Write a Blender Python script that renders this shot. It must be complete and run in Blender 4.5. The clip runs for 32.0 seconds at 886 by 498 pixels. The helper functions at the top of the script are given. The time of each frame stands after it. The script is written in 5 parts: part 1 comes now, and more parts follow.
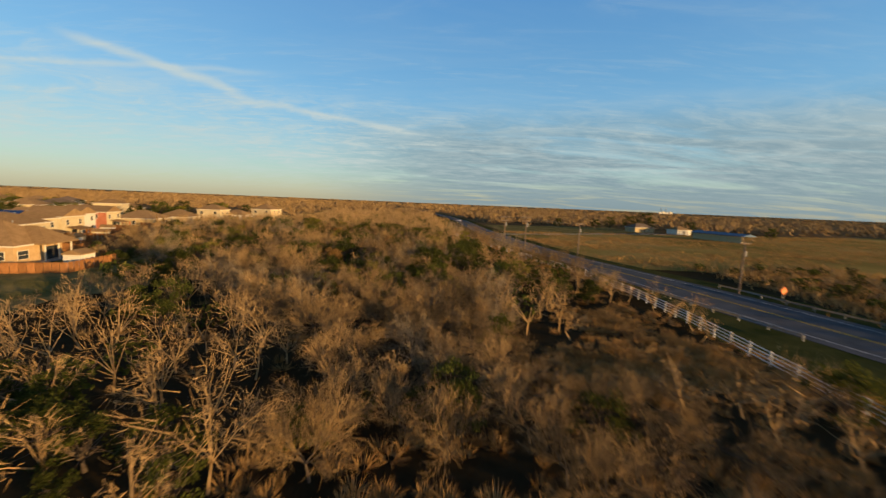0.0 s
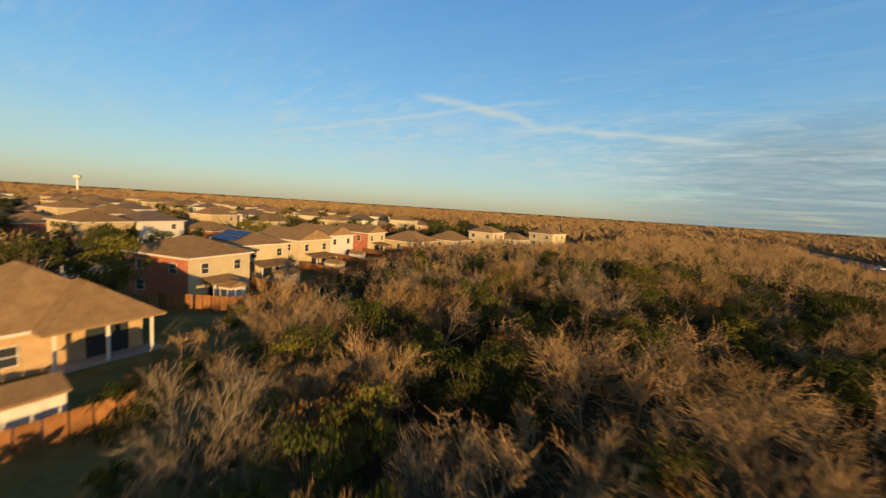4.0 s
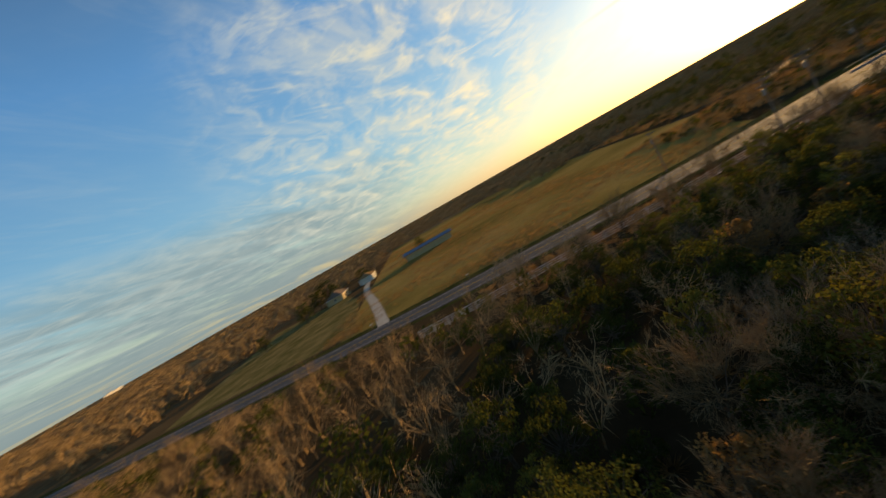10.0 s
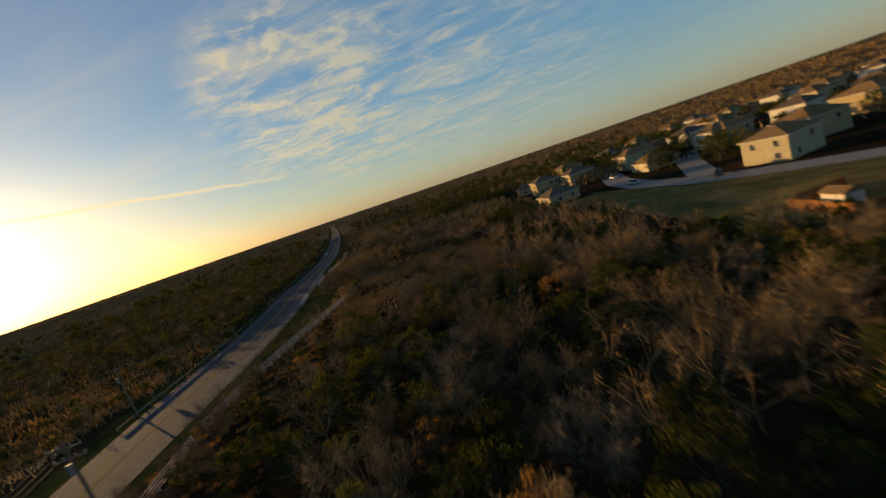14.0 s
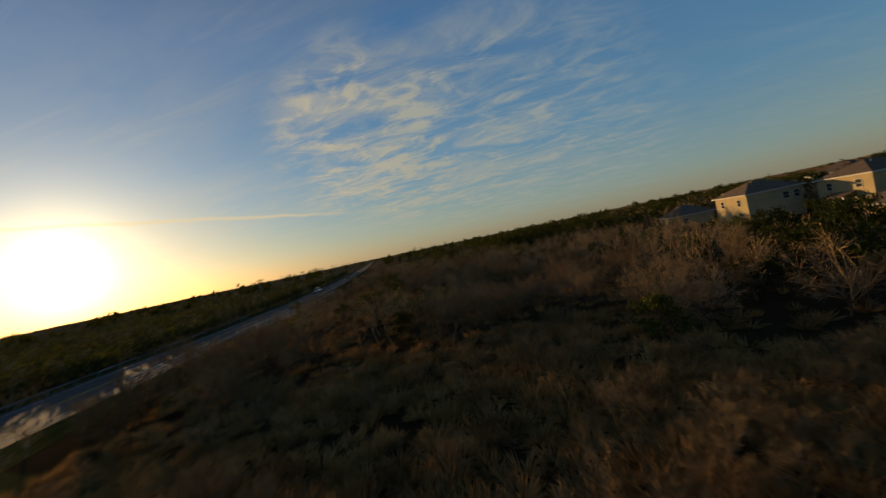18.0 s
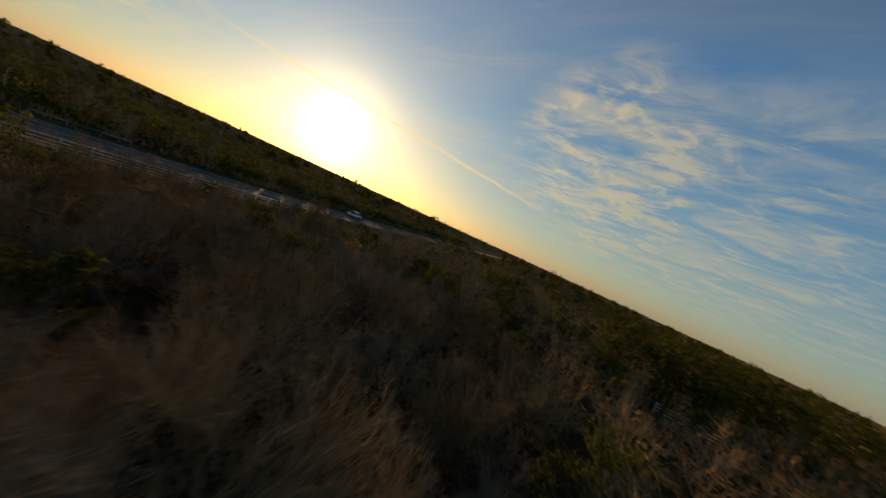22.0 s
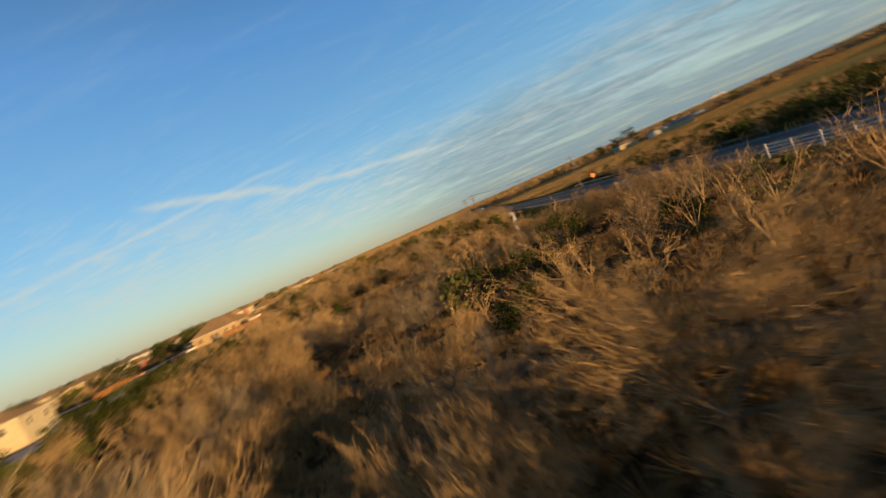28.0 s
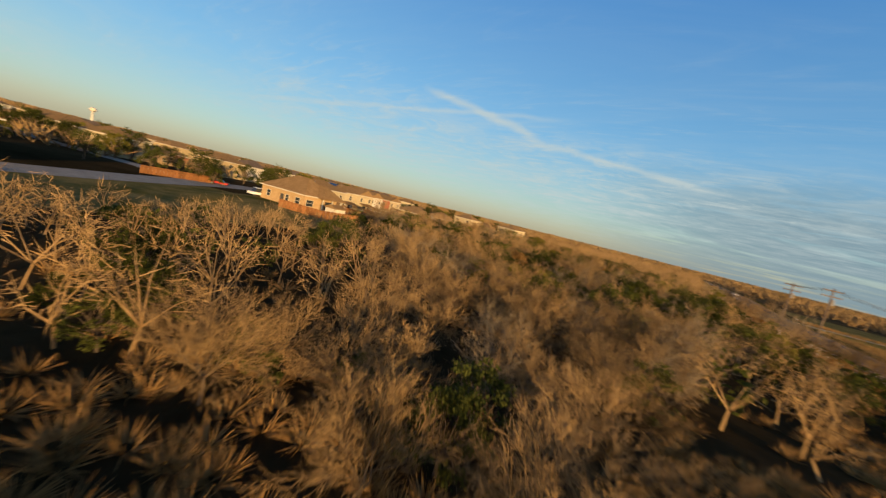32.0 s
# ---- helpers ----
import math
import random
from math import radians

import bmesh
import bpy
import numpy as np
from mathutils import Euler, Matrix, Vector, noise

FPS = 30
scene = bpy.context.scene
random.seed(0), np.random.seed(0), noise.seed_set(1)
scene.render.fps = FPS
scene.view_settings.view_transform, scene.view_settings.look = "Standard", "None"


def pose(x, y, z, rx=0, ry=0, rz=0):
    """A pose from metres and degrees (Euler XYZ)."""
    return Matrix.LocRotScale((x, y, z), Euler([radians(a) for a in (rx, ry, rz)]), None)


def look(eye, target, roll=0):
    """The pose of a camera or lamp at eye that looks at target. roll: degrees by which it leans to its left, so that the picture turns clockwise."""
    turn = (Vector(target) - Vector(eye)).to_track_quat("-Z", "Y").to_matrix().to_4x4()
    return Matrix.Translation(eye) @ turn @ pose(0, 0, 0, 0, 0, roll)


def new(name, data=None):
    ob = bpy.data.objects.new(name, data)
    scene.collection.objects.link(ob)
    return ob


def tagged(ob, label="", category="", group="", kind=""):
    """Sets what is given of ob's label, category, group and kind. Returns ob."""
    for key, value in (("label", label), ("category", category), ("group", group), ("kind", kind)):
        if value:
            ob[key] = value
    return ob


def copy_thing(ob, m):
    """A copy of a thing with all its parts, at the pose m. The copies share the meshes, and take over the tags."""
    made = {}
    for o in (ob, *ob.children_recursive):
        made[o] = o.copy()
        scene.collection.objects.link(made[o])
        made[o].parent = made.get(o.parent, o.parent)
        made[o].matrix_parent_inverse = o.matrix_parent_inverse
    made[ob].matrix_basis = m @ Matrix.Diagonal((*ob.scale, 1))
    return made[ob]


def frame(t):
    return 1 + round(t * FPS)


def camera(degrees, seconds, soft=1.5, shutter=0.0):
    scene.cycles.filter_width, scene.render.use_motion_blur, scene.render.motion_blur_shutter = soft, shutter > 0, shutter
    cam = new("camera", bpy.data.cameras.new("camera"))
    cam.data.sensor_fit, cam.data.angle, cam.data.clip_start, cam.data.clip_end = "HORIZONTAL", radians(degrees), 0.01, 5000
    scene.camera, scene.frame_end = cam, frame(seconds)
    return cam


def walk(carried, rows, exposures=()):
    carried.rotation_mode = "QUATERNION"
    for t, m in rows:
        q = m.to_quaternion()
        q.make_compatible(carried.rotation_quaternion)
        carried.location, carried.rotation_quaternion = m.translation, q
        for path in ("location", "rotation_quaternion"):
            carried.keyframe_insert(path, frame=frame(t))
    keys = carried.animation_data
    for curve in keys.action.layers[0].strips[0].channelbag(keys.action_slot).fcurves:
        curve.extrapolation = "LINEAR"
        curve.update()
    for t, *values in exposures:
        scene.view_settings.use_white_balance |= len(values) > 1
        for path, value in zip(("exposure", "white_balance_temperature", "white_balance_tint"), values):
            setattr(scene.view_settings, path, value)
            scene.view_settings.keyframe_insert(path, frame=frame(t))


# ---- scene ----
# ---- the camera and its flight ----
cam = camera(97.5, 32.0, soft=1.35, shutter=0.4)
# seconds, place in metres, heading (to the left of +y), pitch and roll in degrees
FLIGHT = [
    (0.0, 0.0, 0.0, 13.3, -0.0, -6.8, 2.4),
    (0.5, 0.6, 8.2, 12.6, 8.1, -6.4, 7.7),
    (1.0, 0.2, 16.6, 12.1, 18.4, -6.0, 14.1),
    (1.5, -1.8, 25.2, 11.9, 28.1, -6.5, 18.2),
    (2.0, -5.4, 33.3, 11.8, 34.6, -6.4, 17.5),
    (2.5, -10.0, 40.4, 12.1, 39.7, -6.3, 15.5),
    (3.0, -15.2, 46.4, 12.6, 42.1, -6.4, 13.9),
    (3.5, -20.7, 52.1, 13.2, 42.2, -5.9, 9.7),
    (4.5, -37.0, 62.0, 14.6, 33.0, -6.6, -3.0),
    (5.5, -53.3, 71.4, 15.4, 17.9, -7.4, -13.7),
    (6.0, -56.3, 78.3, 15.4, 12.1, -7.1, -15.4),
    (6.5, -58.6, 85.0, 15.5, 5.9, -7.0, -16.9),
    (7.0, -59.7, 91.9, 15.7, -1.1, -6.6, -18.6),
    (7.5, -59.7, 99.1, 15.9, -8.9, -6.5, -21.3),
    (8.0, -58.4, 106.3, 16.1, -18.6, -5.6, -22.2),
    (8.5, -55.8, 113.2, 16.2, -28.9, -6.2, -25.8),
    (9.0, -53.5, 120.4, 16.4, -42.4, -6.8, -27.4),
    (9.5, -52.3, 128.2, 16.8, -56.8, -7.3, -30.6),
    (10.0, -51.9, 135.8, 17.4, -74.2, -5.9, -29.5),
    (10.5, -51.0, 142.5, 18.5, -92.9, -4.9, -31.9),
    (11.0, -48.4, 147.0, 19.9, -106.2, -7.0, -32.3),
    (11.5, -43.9, 148.8, 21.3, -125.5, -9.9, -29.3),
    (12.0, -38.5, 148.9, 22.7, -137.2, -10.5, -32.2),
    (12.5, -31.5, 142.1, 23.0, -148.9, -11.5, -32.6),
    (13.0, -25.6, 134.3, 22.7, -160.0, -12.2, -30.3),
    (13.5, -20.7, 124.9, 21.8, -168.0, -12.0, -25.5),
    (14.0, -16.9, 113.7, 20.2, -168.2, -9.4, -18.9),
    (14.5, -13.9, 100.7, 18.2, -164.2, -6.5, -9.3),
    (15.0, -10.8, 86.7, 16.1, -158.4, -3.8, 0.5),
    (15.5, -7.4, 73.0, 14.0, -154.6, -2.9, 6.6),
    (16.5, -1.4, 49.0, 11.3, -150.6, -2.0, 5.6),
    (17.5, 4.1, 30.3, 9.6, -155.3, -1.5, -4.4),
    (18.0, 7.8, 23.3, 8.5, -163.9, -0.7, -11.9),
    (18.5, 10.7, 16.1, 7.8, -175.7, 1.2, -14.7),
    (19.0, 12.1, 8.4, 7.5, -186.8, 0.4, -16.8),
    (19.5, 11.6, -0.1, 7.5, -192.6, 1.5, -8.2),
    (20.0, 10.1, -9.3, 7.9, -184.9, 0.9, 4.4),
    (20.5, 9.2, -18.9, 8.6, -174.3, 0.3, 13.5),
    (21.0, 9.7, -28.7, 9.3, -163.1, 0.1, 19.1),
    (21.5, 11.2, -38.2, 9.4, -151.1, -1.8, 23.2),
    (22.0, 13.3, -47.1, 9.2, -140.3, -3.6, 24.7),
    (22.5, 16.5, -54.9, 9.0, -126.7, -3.7, 27.0),
    (23.0, 21.4, -61.8, 9.1, -107.4, -3.1, 29.9),
    (23.5, 28.0, -67.7, 9.8, -83.8, -4.1, 34.2),
    (24.0, 35.1, -71.3, 10.9, -51.3, -6.7, 36.4),
    (24.5, 42.6, -71.5, 11.7, -30.0, -11.0, 36.2),
    (25.0, 50.5, -70.0, 11.9, -5.0, -12.3, 32.9),
    (25.5, 57.5, -67.3, 11.9, 18.5, -12.8, 28.5),
    (26.0, 59.5, -64.4, 11.5, 32.0, -10.5, 20.0),
    (26.5, 55.5, -61.6, 10.3, 38.0, -7.5, 10.5),
    (27.0, 46.0, -59.2, 8.4, 36.5, -4.8, 1.0),
    (27.5, 35.5, -56.4, 7.1, 27.9, -3.5, -8.3),
    (28.0, 28.0, -50.5, 7.8, 10.3, -4.3, -23.9),
    (28.5, 22.0, -43.0, 9.0, -2.6, -3.7, -28.0),
    (29.0, 18.2, -34.9, 10.6, -10.6, -3.9, -20.1),
    (29.5, 15.4, -26.8, 11.1, -0.8, -1.9, -2.3),
    (30.0, 13.9, -18.7, 11.2, 10.1, -2.7, 9.5),
    (30.5, 13.7, -11.4, 10.8, 16.1, -4.6, 11.5),
    (31.0, 12.4, -4.2, 10.2, 20.6, -5.3, 11.3),
    (31.5, 10.1, 3.3, 9.4, 28.0, -5.7, 13.2),
    (32.0, 7.3, 10.7, 8.7, 36.3, -6.0, 14.0),
]


def aim(x, y, z, yaw, pitch, roll):
    a, b = radians(yaw), radians(pitch)
    ahead = Vector((-math.sin(a) * math.cos(b), math.cos(a) * math.cos(b), math.sin(b)))
    return look((x, y, z), Vector((x, y, z)) + ahead, roll)


walk(cam, [(t, aim(*p)) for t, *p in FLIGHT],
     exposures=[(0, 0.88, 6950, 10), (3.5, 0.84, 6850, 10), (6.0, 0.88, 6900, 10), (8.5, 0.9, 7050, 10), (9.5, 0.95, 7250, 10), (10.5, 0.68, 8000, 10), (12, -0.02, 8100, 10), (13, 0.0, 7700, 10), (14, 0.3, 7500, 10),
                (15.5, 0.2, 7500, 10), (17.5, -0.15, 7300, 10), (18.5, -0.12, 6600, 10), (19.2, 0.0, 6550, 10), (20, 0.25, 6550, 10), (21.5, 0.1, 7200, 10), (22.5, 0.0, 7700, 10), (23.6, -0.1, 7500, 10), (24.4, 0.12, 7100, 10),
                (25, 0.98, 6850, 10), (27.5, 0.86, 7000, 10), (29, 0.93, 7000, 10), (30, 0.88, 6900, 10), (32, 0.8, 6750, 10)])

# ---- sky and sun ----
SUN_AZ, SUN_EL = radians(119.5), radians(5.4)
SUN = Vector((math.sin(SUN_AZ) * math.cos(SUN_EL), math.cos(SUN_AZ) * math.cos(SUN_EL), math.sin(SUN_EL)))


def link(tree, a, b):
    tree.links.new(a, b)


def node(tree, kind, **values):
    n = tree.nodes.new(kind)
    for key, value in values.items():
        if key in n.inputs:
            n.inputs[key].default_value = value
    return n


def calc(tree, op, a, b=None, c=None):
    n = tree.nodes.new("ShaderNodeMath")
    n.operation = op
    for k, v in enumerate((a, b, c)):
        if v is None:
            continue
        if isinstance(v, (int, float)):
            n.inputs[k].default_value = v
        else:
            link(tree, v, n.inputs[k])
    return n.outputs[0]


def ramp(tree, fac, stops, smooth=False):
    n = tree.nodes.new("ShaderNodeValToRGB")
    n.color_ramp.interpolation = "EASE" if smooth else "LINEAR"
    e = n.color_ramp.elements
    while len(e) < len(stops):
        e.new(0.5)
    for k, (at, colour) in enumerate(stops):
        e[k].position = at
        e[k].color = (*colour, 1) if len(colour) == 3 else colour
    link(tree, fac, n.inputs[0])
    return n.outputs[0]


def blend(tree, fac, a, b, how="MIX"):
    n = tree.nodes.new("ShaderNodeMix")
    n.data_type, n.blend_type = "RGBA", how
    sock_f = n.inputs[0]
    sock_a, sock_b = n.inputs[6], n.inputs[7]
    for v, socket in ((fac, sock_f), (a, sock_a), (b, sock_b)):
        if isinstance(v, (int, float)):
            socket.default_value = v
        elif isinstance(v, tuple):
            socket.default_value = (*v, 1) if len(v) == 3 else v
        else:
            link(tree, v, socket)
    return n.outputs[2]


world = bpy.data.worlds.new("evening_sky")
scene.world = world
world.use_nodes = True
wt = world.node_tree
wt.nodes.clear()
sky = wt.nodes.new("ShaderNodeTexSky")
sky.sky_type, sky.sun_disc = "NISHITA", False
sky.sun_elevation, sky.sun_rotation = SUN_EL, SUN_AZ
sky.air_density, sky.dust_density, sky.ozone_density = 1.0, 0.8, 2.5
coord = wt.nodes.new("ShaderNodeTexCoord")
way = wt.nodes.new("ShaderNodeVectorMath")
way.operation = "NORMALIZE"
link(wt, coord.outputs["Generated"], way.inputs[0])
split = wt.nodes.new("ShaderNodeSeparateXYZ")
link(wt, way.outputs[0], split.inputs[0])
up = calc(wt, "MAXIMUM", split.outputs["Z"], 0.0)
# a flat cloud deck seen in perspective
lift = calc(wt, "ADD", up, 0.10)
deck = wt.nodes.new("ShaderNodeCombineXYZ")
link(wt, calc(wt, "DIVIDE", split.outputs["X"], lift), deck.inputs[0])
link(wt, calc(wt, "DIVIDE", split.outputs["Y"], lift), deck.inputs[1])


def cloud_layer(scale, stretch, turn, detail, low, high, shift):
    m = wt.nodes.new("ShaderNodeMapping")
    m.inputs["Rotation"].default_value = (0, 0, radians(turn))
    m.inputs["Scale"].default_value = (1.0, stretch, 1.0)
    m.inputs["Location"].default_value = (shift, shift * 0.7, 0)
    link(wt, deck.outputs[0], m.inputs[0])
    n = node(wt, "ShaderNodeTexNoise", Scale=scale, Detail=detail, Roughness=0.66, Distortion=0.9)
    link(wt, m.outputs[0], n.inputs["Vector"])
    k = wt.nodes.new("ShaderNodeMapRange")
    k.inputs["From Min"].default_value, k.inputs["From Max"].default_value = low, high
    k.interpolation_type = "SMOOTHSTEP"
    link(wt, n.outputs[0], k.inputs[0])
    return k.outputs[0]


def facing(direction, inner, outer):
    """1 within inner degrees of a direction, falling to 0 at outer degrees."""
    d = wt.nodes.new("ShaderNodeVectorMath")
    d.operation = "DOT_PRODUCT"
    link(wt, way.outputs[0], d.inputs[0])
    d.inputs[1].default_value = Vector(direction).normalized()
    k = wt.nodes.new("ShaderNodeMapRange")
    k.interpolation_type = "SMOOTHSTEP"
    k.inputs["From Min"].default_value, k.inputs["From Max"].default_value = math.cos(radians(outer)), math.cos(radians(inner))
    link(wt, d.outputs["Value"], k.inputs[0])
    return k.outputs[0]


def trail_line(a, b, width, reach):
    """A narrow line of vapour along the arc from a to b."""
    a, b = Vector(a).normalized(), Vector(b).normalized()
    d = wt.nodes.new("ShaderNodeVectorMath")
    d.operation = "DOT_PRODUCT"
    link(wt, way.outputs[0], d.inputs[0])
    d.inputs[1].default_value = a.cross(b).normalized()
    wob = node(wt, "ShaderNodeTexNoise", Scale=14.0, Detail=4.0)
    link(wt, way.outputs[0], wob.inputs["Vector"])
    off = calc(wt, "ABSOLUTE", calc(wt, "ADD", d.outputs["Value"], calc(wt, "MULTIPLY", calc(wt, "SUBTRACT", wob.outputs[0], 0.5), width * 1.6)))
    k = wt.nodes.new("ShaderNodeMapRange")
    k.interpolation_type = "SMOOTHSTEP"
    k.inputs["From Min"].default_value, k.inputs["From Max"].default_value = width, 0.0
    link(wt, off, k.inputs[0])
    return calc(wt, "MULTIPLY", k.outputs[0], facing(a + b, reach * 0.6, reach))


def total(*terms):
    s = terms[0]
    for t in terms[1:]:
        s = calc(wt, "ADD", s, t)
    return s


def times(a, b):
    return calc(wt, "MULTIPLY", a, b)


veil = cloud_layer(0.35, 2.2, 25, 6, 0.42, 0.72, 3.1)
streak = cloud_layer(0.7, 4.5, 32, 8, 0.50, 0.72, 7.3)
puffs = cloud_layer(3.4, 1.25, 10, 9, 0.46, 0.66, 1.7)
ripple = cloud_layer(1.5, 2.0, -20, 10, 0.40, 0.66, 4.4)
# banks of broken cloud to the north-east, the east and the south
low = wt.nodes.new("ShaderNodeMapRange")
low.interpolation_type = "SMOOTHSTEP"
low.inputs["From Min"].default_value, low.inputs["From Max"].default_value = 0.27, 0.17
link(wt, up, low.inputs[0])
bank = total(times(times(facing((0.35, 0.92, 0.13), 20, 55), low.outputs[0]), 0.42), times(facing((0.92, 0.22, 0.28), 8, 28), 0.9), times(facing((0.38, -0.87, 0.30), 5, 15), 1.0),
             times(facing((0.05, -0.98, 0.17), 8, 24), 0.9), times(times(facing((-0.6, 0.79, 0.12), 10, 36), low.outputs[0]), 0.6), times(facing((0.35, 0.80, 0.50), 1, 8), 0.4))
broken = total(times(puffs, 0.55), times(ripple, 0.5))
# long combed streaks over the north, thinning upwards
high = wt.nodes.new("ShaderNodeMapRange")
high.interpolation_type = "SMOOTHSTEP"
high.inputs["From Min"].default_value, high.inputs["From Max"].default_value = 0.40, 0.18
link(wt, up, high.inputs[0])
combed = times(times(cloud_layer(2.4, 4.5, 14, 12, 0.47, 0.72, 2.3), cloud_layer(0.55, 1.8, 14, 4, 0.36, 0.62, 9.1)), times(facing((-0.6, 0.78, 0.2), 52, 95), high.outputs[0]))
cover = total(times(veil, 0.10), times(streak, 0.10), times(combed, 0.36), times(times(broken, bank), 0.88), times(times(ripple, low.outputs[0]), 0.11),
              times(trail_line((-0.66, 0.70, 0.26), (-0.45, 0.866, 0.215), 0.014, 9.5), 0.55), times(trail_line((-0.86, 0.49, 0.157), (-0.5, 0.83, 0.25), 0.009, 24), 0.35),
              times(trail_line((-0.42, 0.88, 0.2), (-0.1, 0.98, 0.17), 0.012, 14), 0.5), times(trail_line((0.881, -0.437, 0.179), (0.653, -0.742, 0.152), 0.006, 26), 0.6))
fade = wt.nodes.new("ShaderNodeMapRange")
fade.inputs["From Min"].default_value, fade.inputs["From Max"].default_value = 0.005, 0.09
link(wt, up, fade.inputs[0])
cover = calc(wt, "MINIMUM", calc(wt, "MULTIPLY", cover, fade.outputs[0]), 0.8)
# how near the sun a direction is
toward = wt.nodes.new("ShaderNodeVectorMath")
toward.operation = "DOT_PRODUCT"
link(wt, way.outputs[0], toward.inputs[0])
toward.inputs[1].default_value = SUN
cosine = calc(wt, "MAXIMUM", toward.outputs["Value"], 0.0)
aureole = calc(wt, "ADD", total(calc(wt, "MULTIPLY", calc(wt, "POWER", cosine, 900.0), 3.5), calc(wt, "MULTIPLY", calc(wt, "POWER", cosine, 260.0), 0.8)),
               calc(wt, "ADD", calc(wt, "MULTIPLY", calc(wt, "POWER", cosine, 120.0), 0.32), calc(wt, "MULTIPLY", calc(wt, "POWER", cosine, 14.0), 0.095)))
tint = ramp(wt, calc(wt, "POWER", cosine, 3.0), [(0.0, (0.46, 0.54, 0.55)), (0.4, (0.70, 0.67, 0.52)), (1.0, (1.3, 1.0, 0.55))])
haze = ramp(wt, up, [(0.0, (0.36, 0.37, 0.29)), (0.06, (0.26, 0.39, 0.42)), (0.22, (0.11, 0.32, 0.555)), (0.5, (0.045, 0.205, 0.505)), (0.72, (0.025, 0.07, 0.18)), (1.0, (0.012, 0.035, 0.10))])
bg_sky = node(wt, "ShaderNodeBackground", Strength=0.055)
link(wt, sky.outputs[0], bg_sky.inputs[0])
bg_haze = node(wt, "ShaderNodeBackground", Strength=0.51)
link(wt, haze, bg_haze.inputs[0])
bg_cloud = node(wt, "ShaderNodeBackground", Strength=0.66)
link(wt, tint, bg_cloud.inputs[0])
# a blue-grey bank low in the north-east
deep = wt.nodes.new("ShaderNodeMapRange")
deep.interpolation_type = "SMOOTHSTEP"
deep.inputs["From Min"].default_value, deep.inputs["From Max"].default_value = 0.26, 0.12
link(wt, up, deep.inputs[0])
grey_bank = times(times(times(facing((0.5, 0.85, 0.1), 22, 52), deep.outputs[0]), cloud_layer(0.45, 2.6, 18, 5, 0.28, 0.55, 5.0)), 0.88)
bg_bank = node(wt, "ShaderNodeBackground", Color=(0.165, 0.25, 0.305, 1), Strength=0.7)
bg_glow = node(wt, "ShaderNodeBackground", Color=(1.0, 0.83, 0.47, 1))
link(wt, aureole, bg_glow.inputs["Strength"])
air = wt.nodes.new("ShaderNodeAddShader")
link(wt, bg_sky.outputs[0], air.inputs[0])
link(wt, bg_haze.outputs[0], air.inputs[1])
banked = wt.nodes.new("ShaderNodeMixShader")
link(wt, grey_bank, banked.inputs[0])
link(wt, air.outputs[0], banked.inputs[1])
link(wt, bg_bank.outputs[0], banked.inputs[2])
clouded = wt.nodes.new("ShaderNodeMixShader")
link(wt, cover, clouded.inputs[0])
link(wt, banked.outputs[0], clouded.inputs[1])
link(wt, bg_cloud.outputs[0], clouded.inputs[2])
lit = wt.nodes.new("ShaderNodeAddShader")
link(wt, clouded.outputs[0], lit.inputs[0])
link(wt, bg_glow.outputs[0], lit.inputs[1])
out = wt.nodes.new("ShaderNodeOutputWorld")
link(wt, lit.outputs[0], out.inputs[0])

lamp = bpy.data.lights.new("sun", "SUN")
lamp.energy, lamp.angle, lamp.color = 5.0, radians(0.6), (1.0, 0.63, 0.27)
new("sun", lamp).matrix_world = look(SUN * 200, (0, 0, 0))

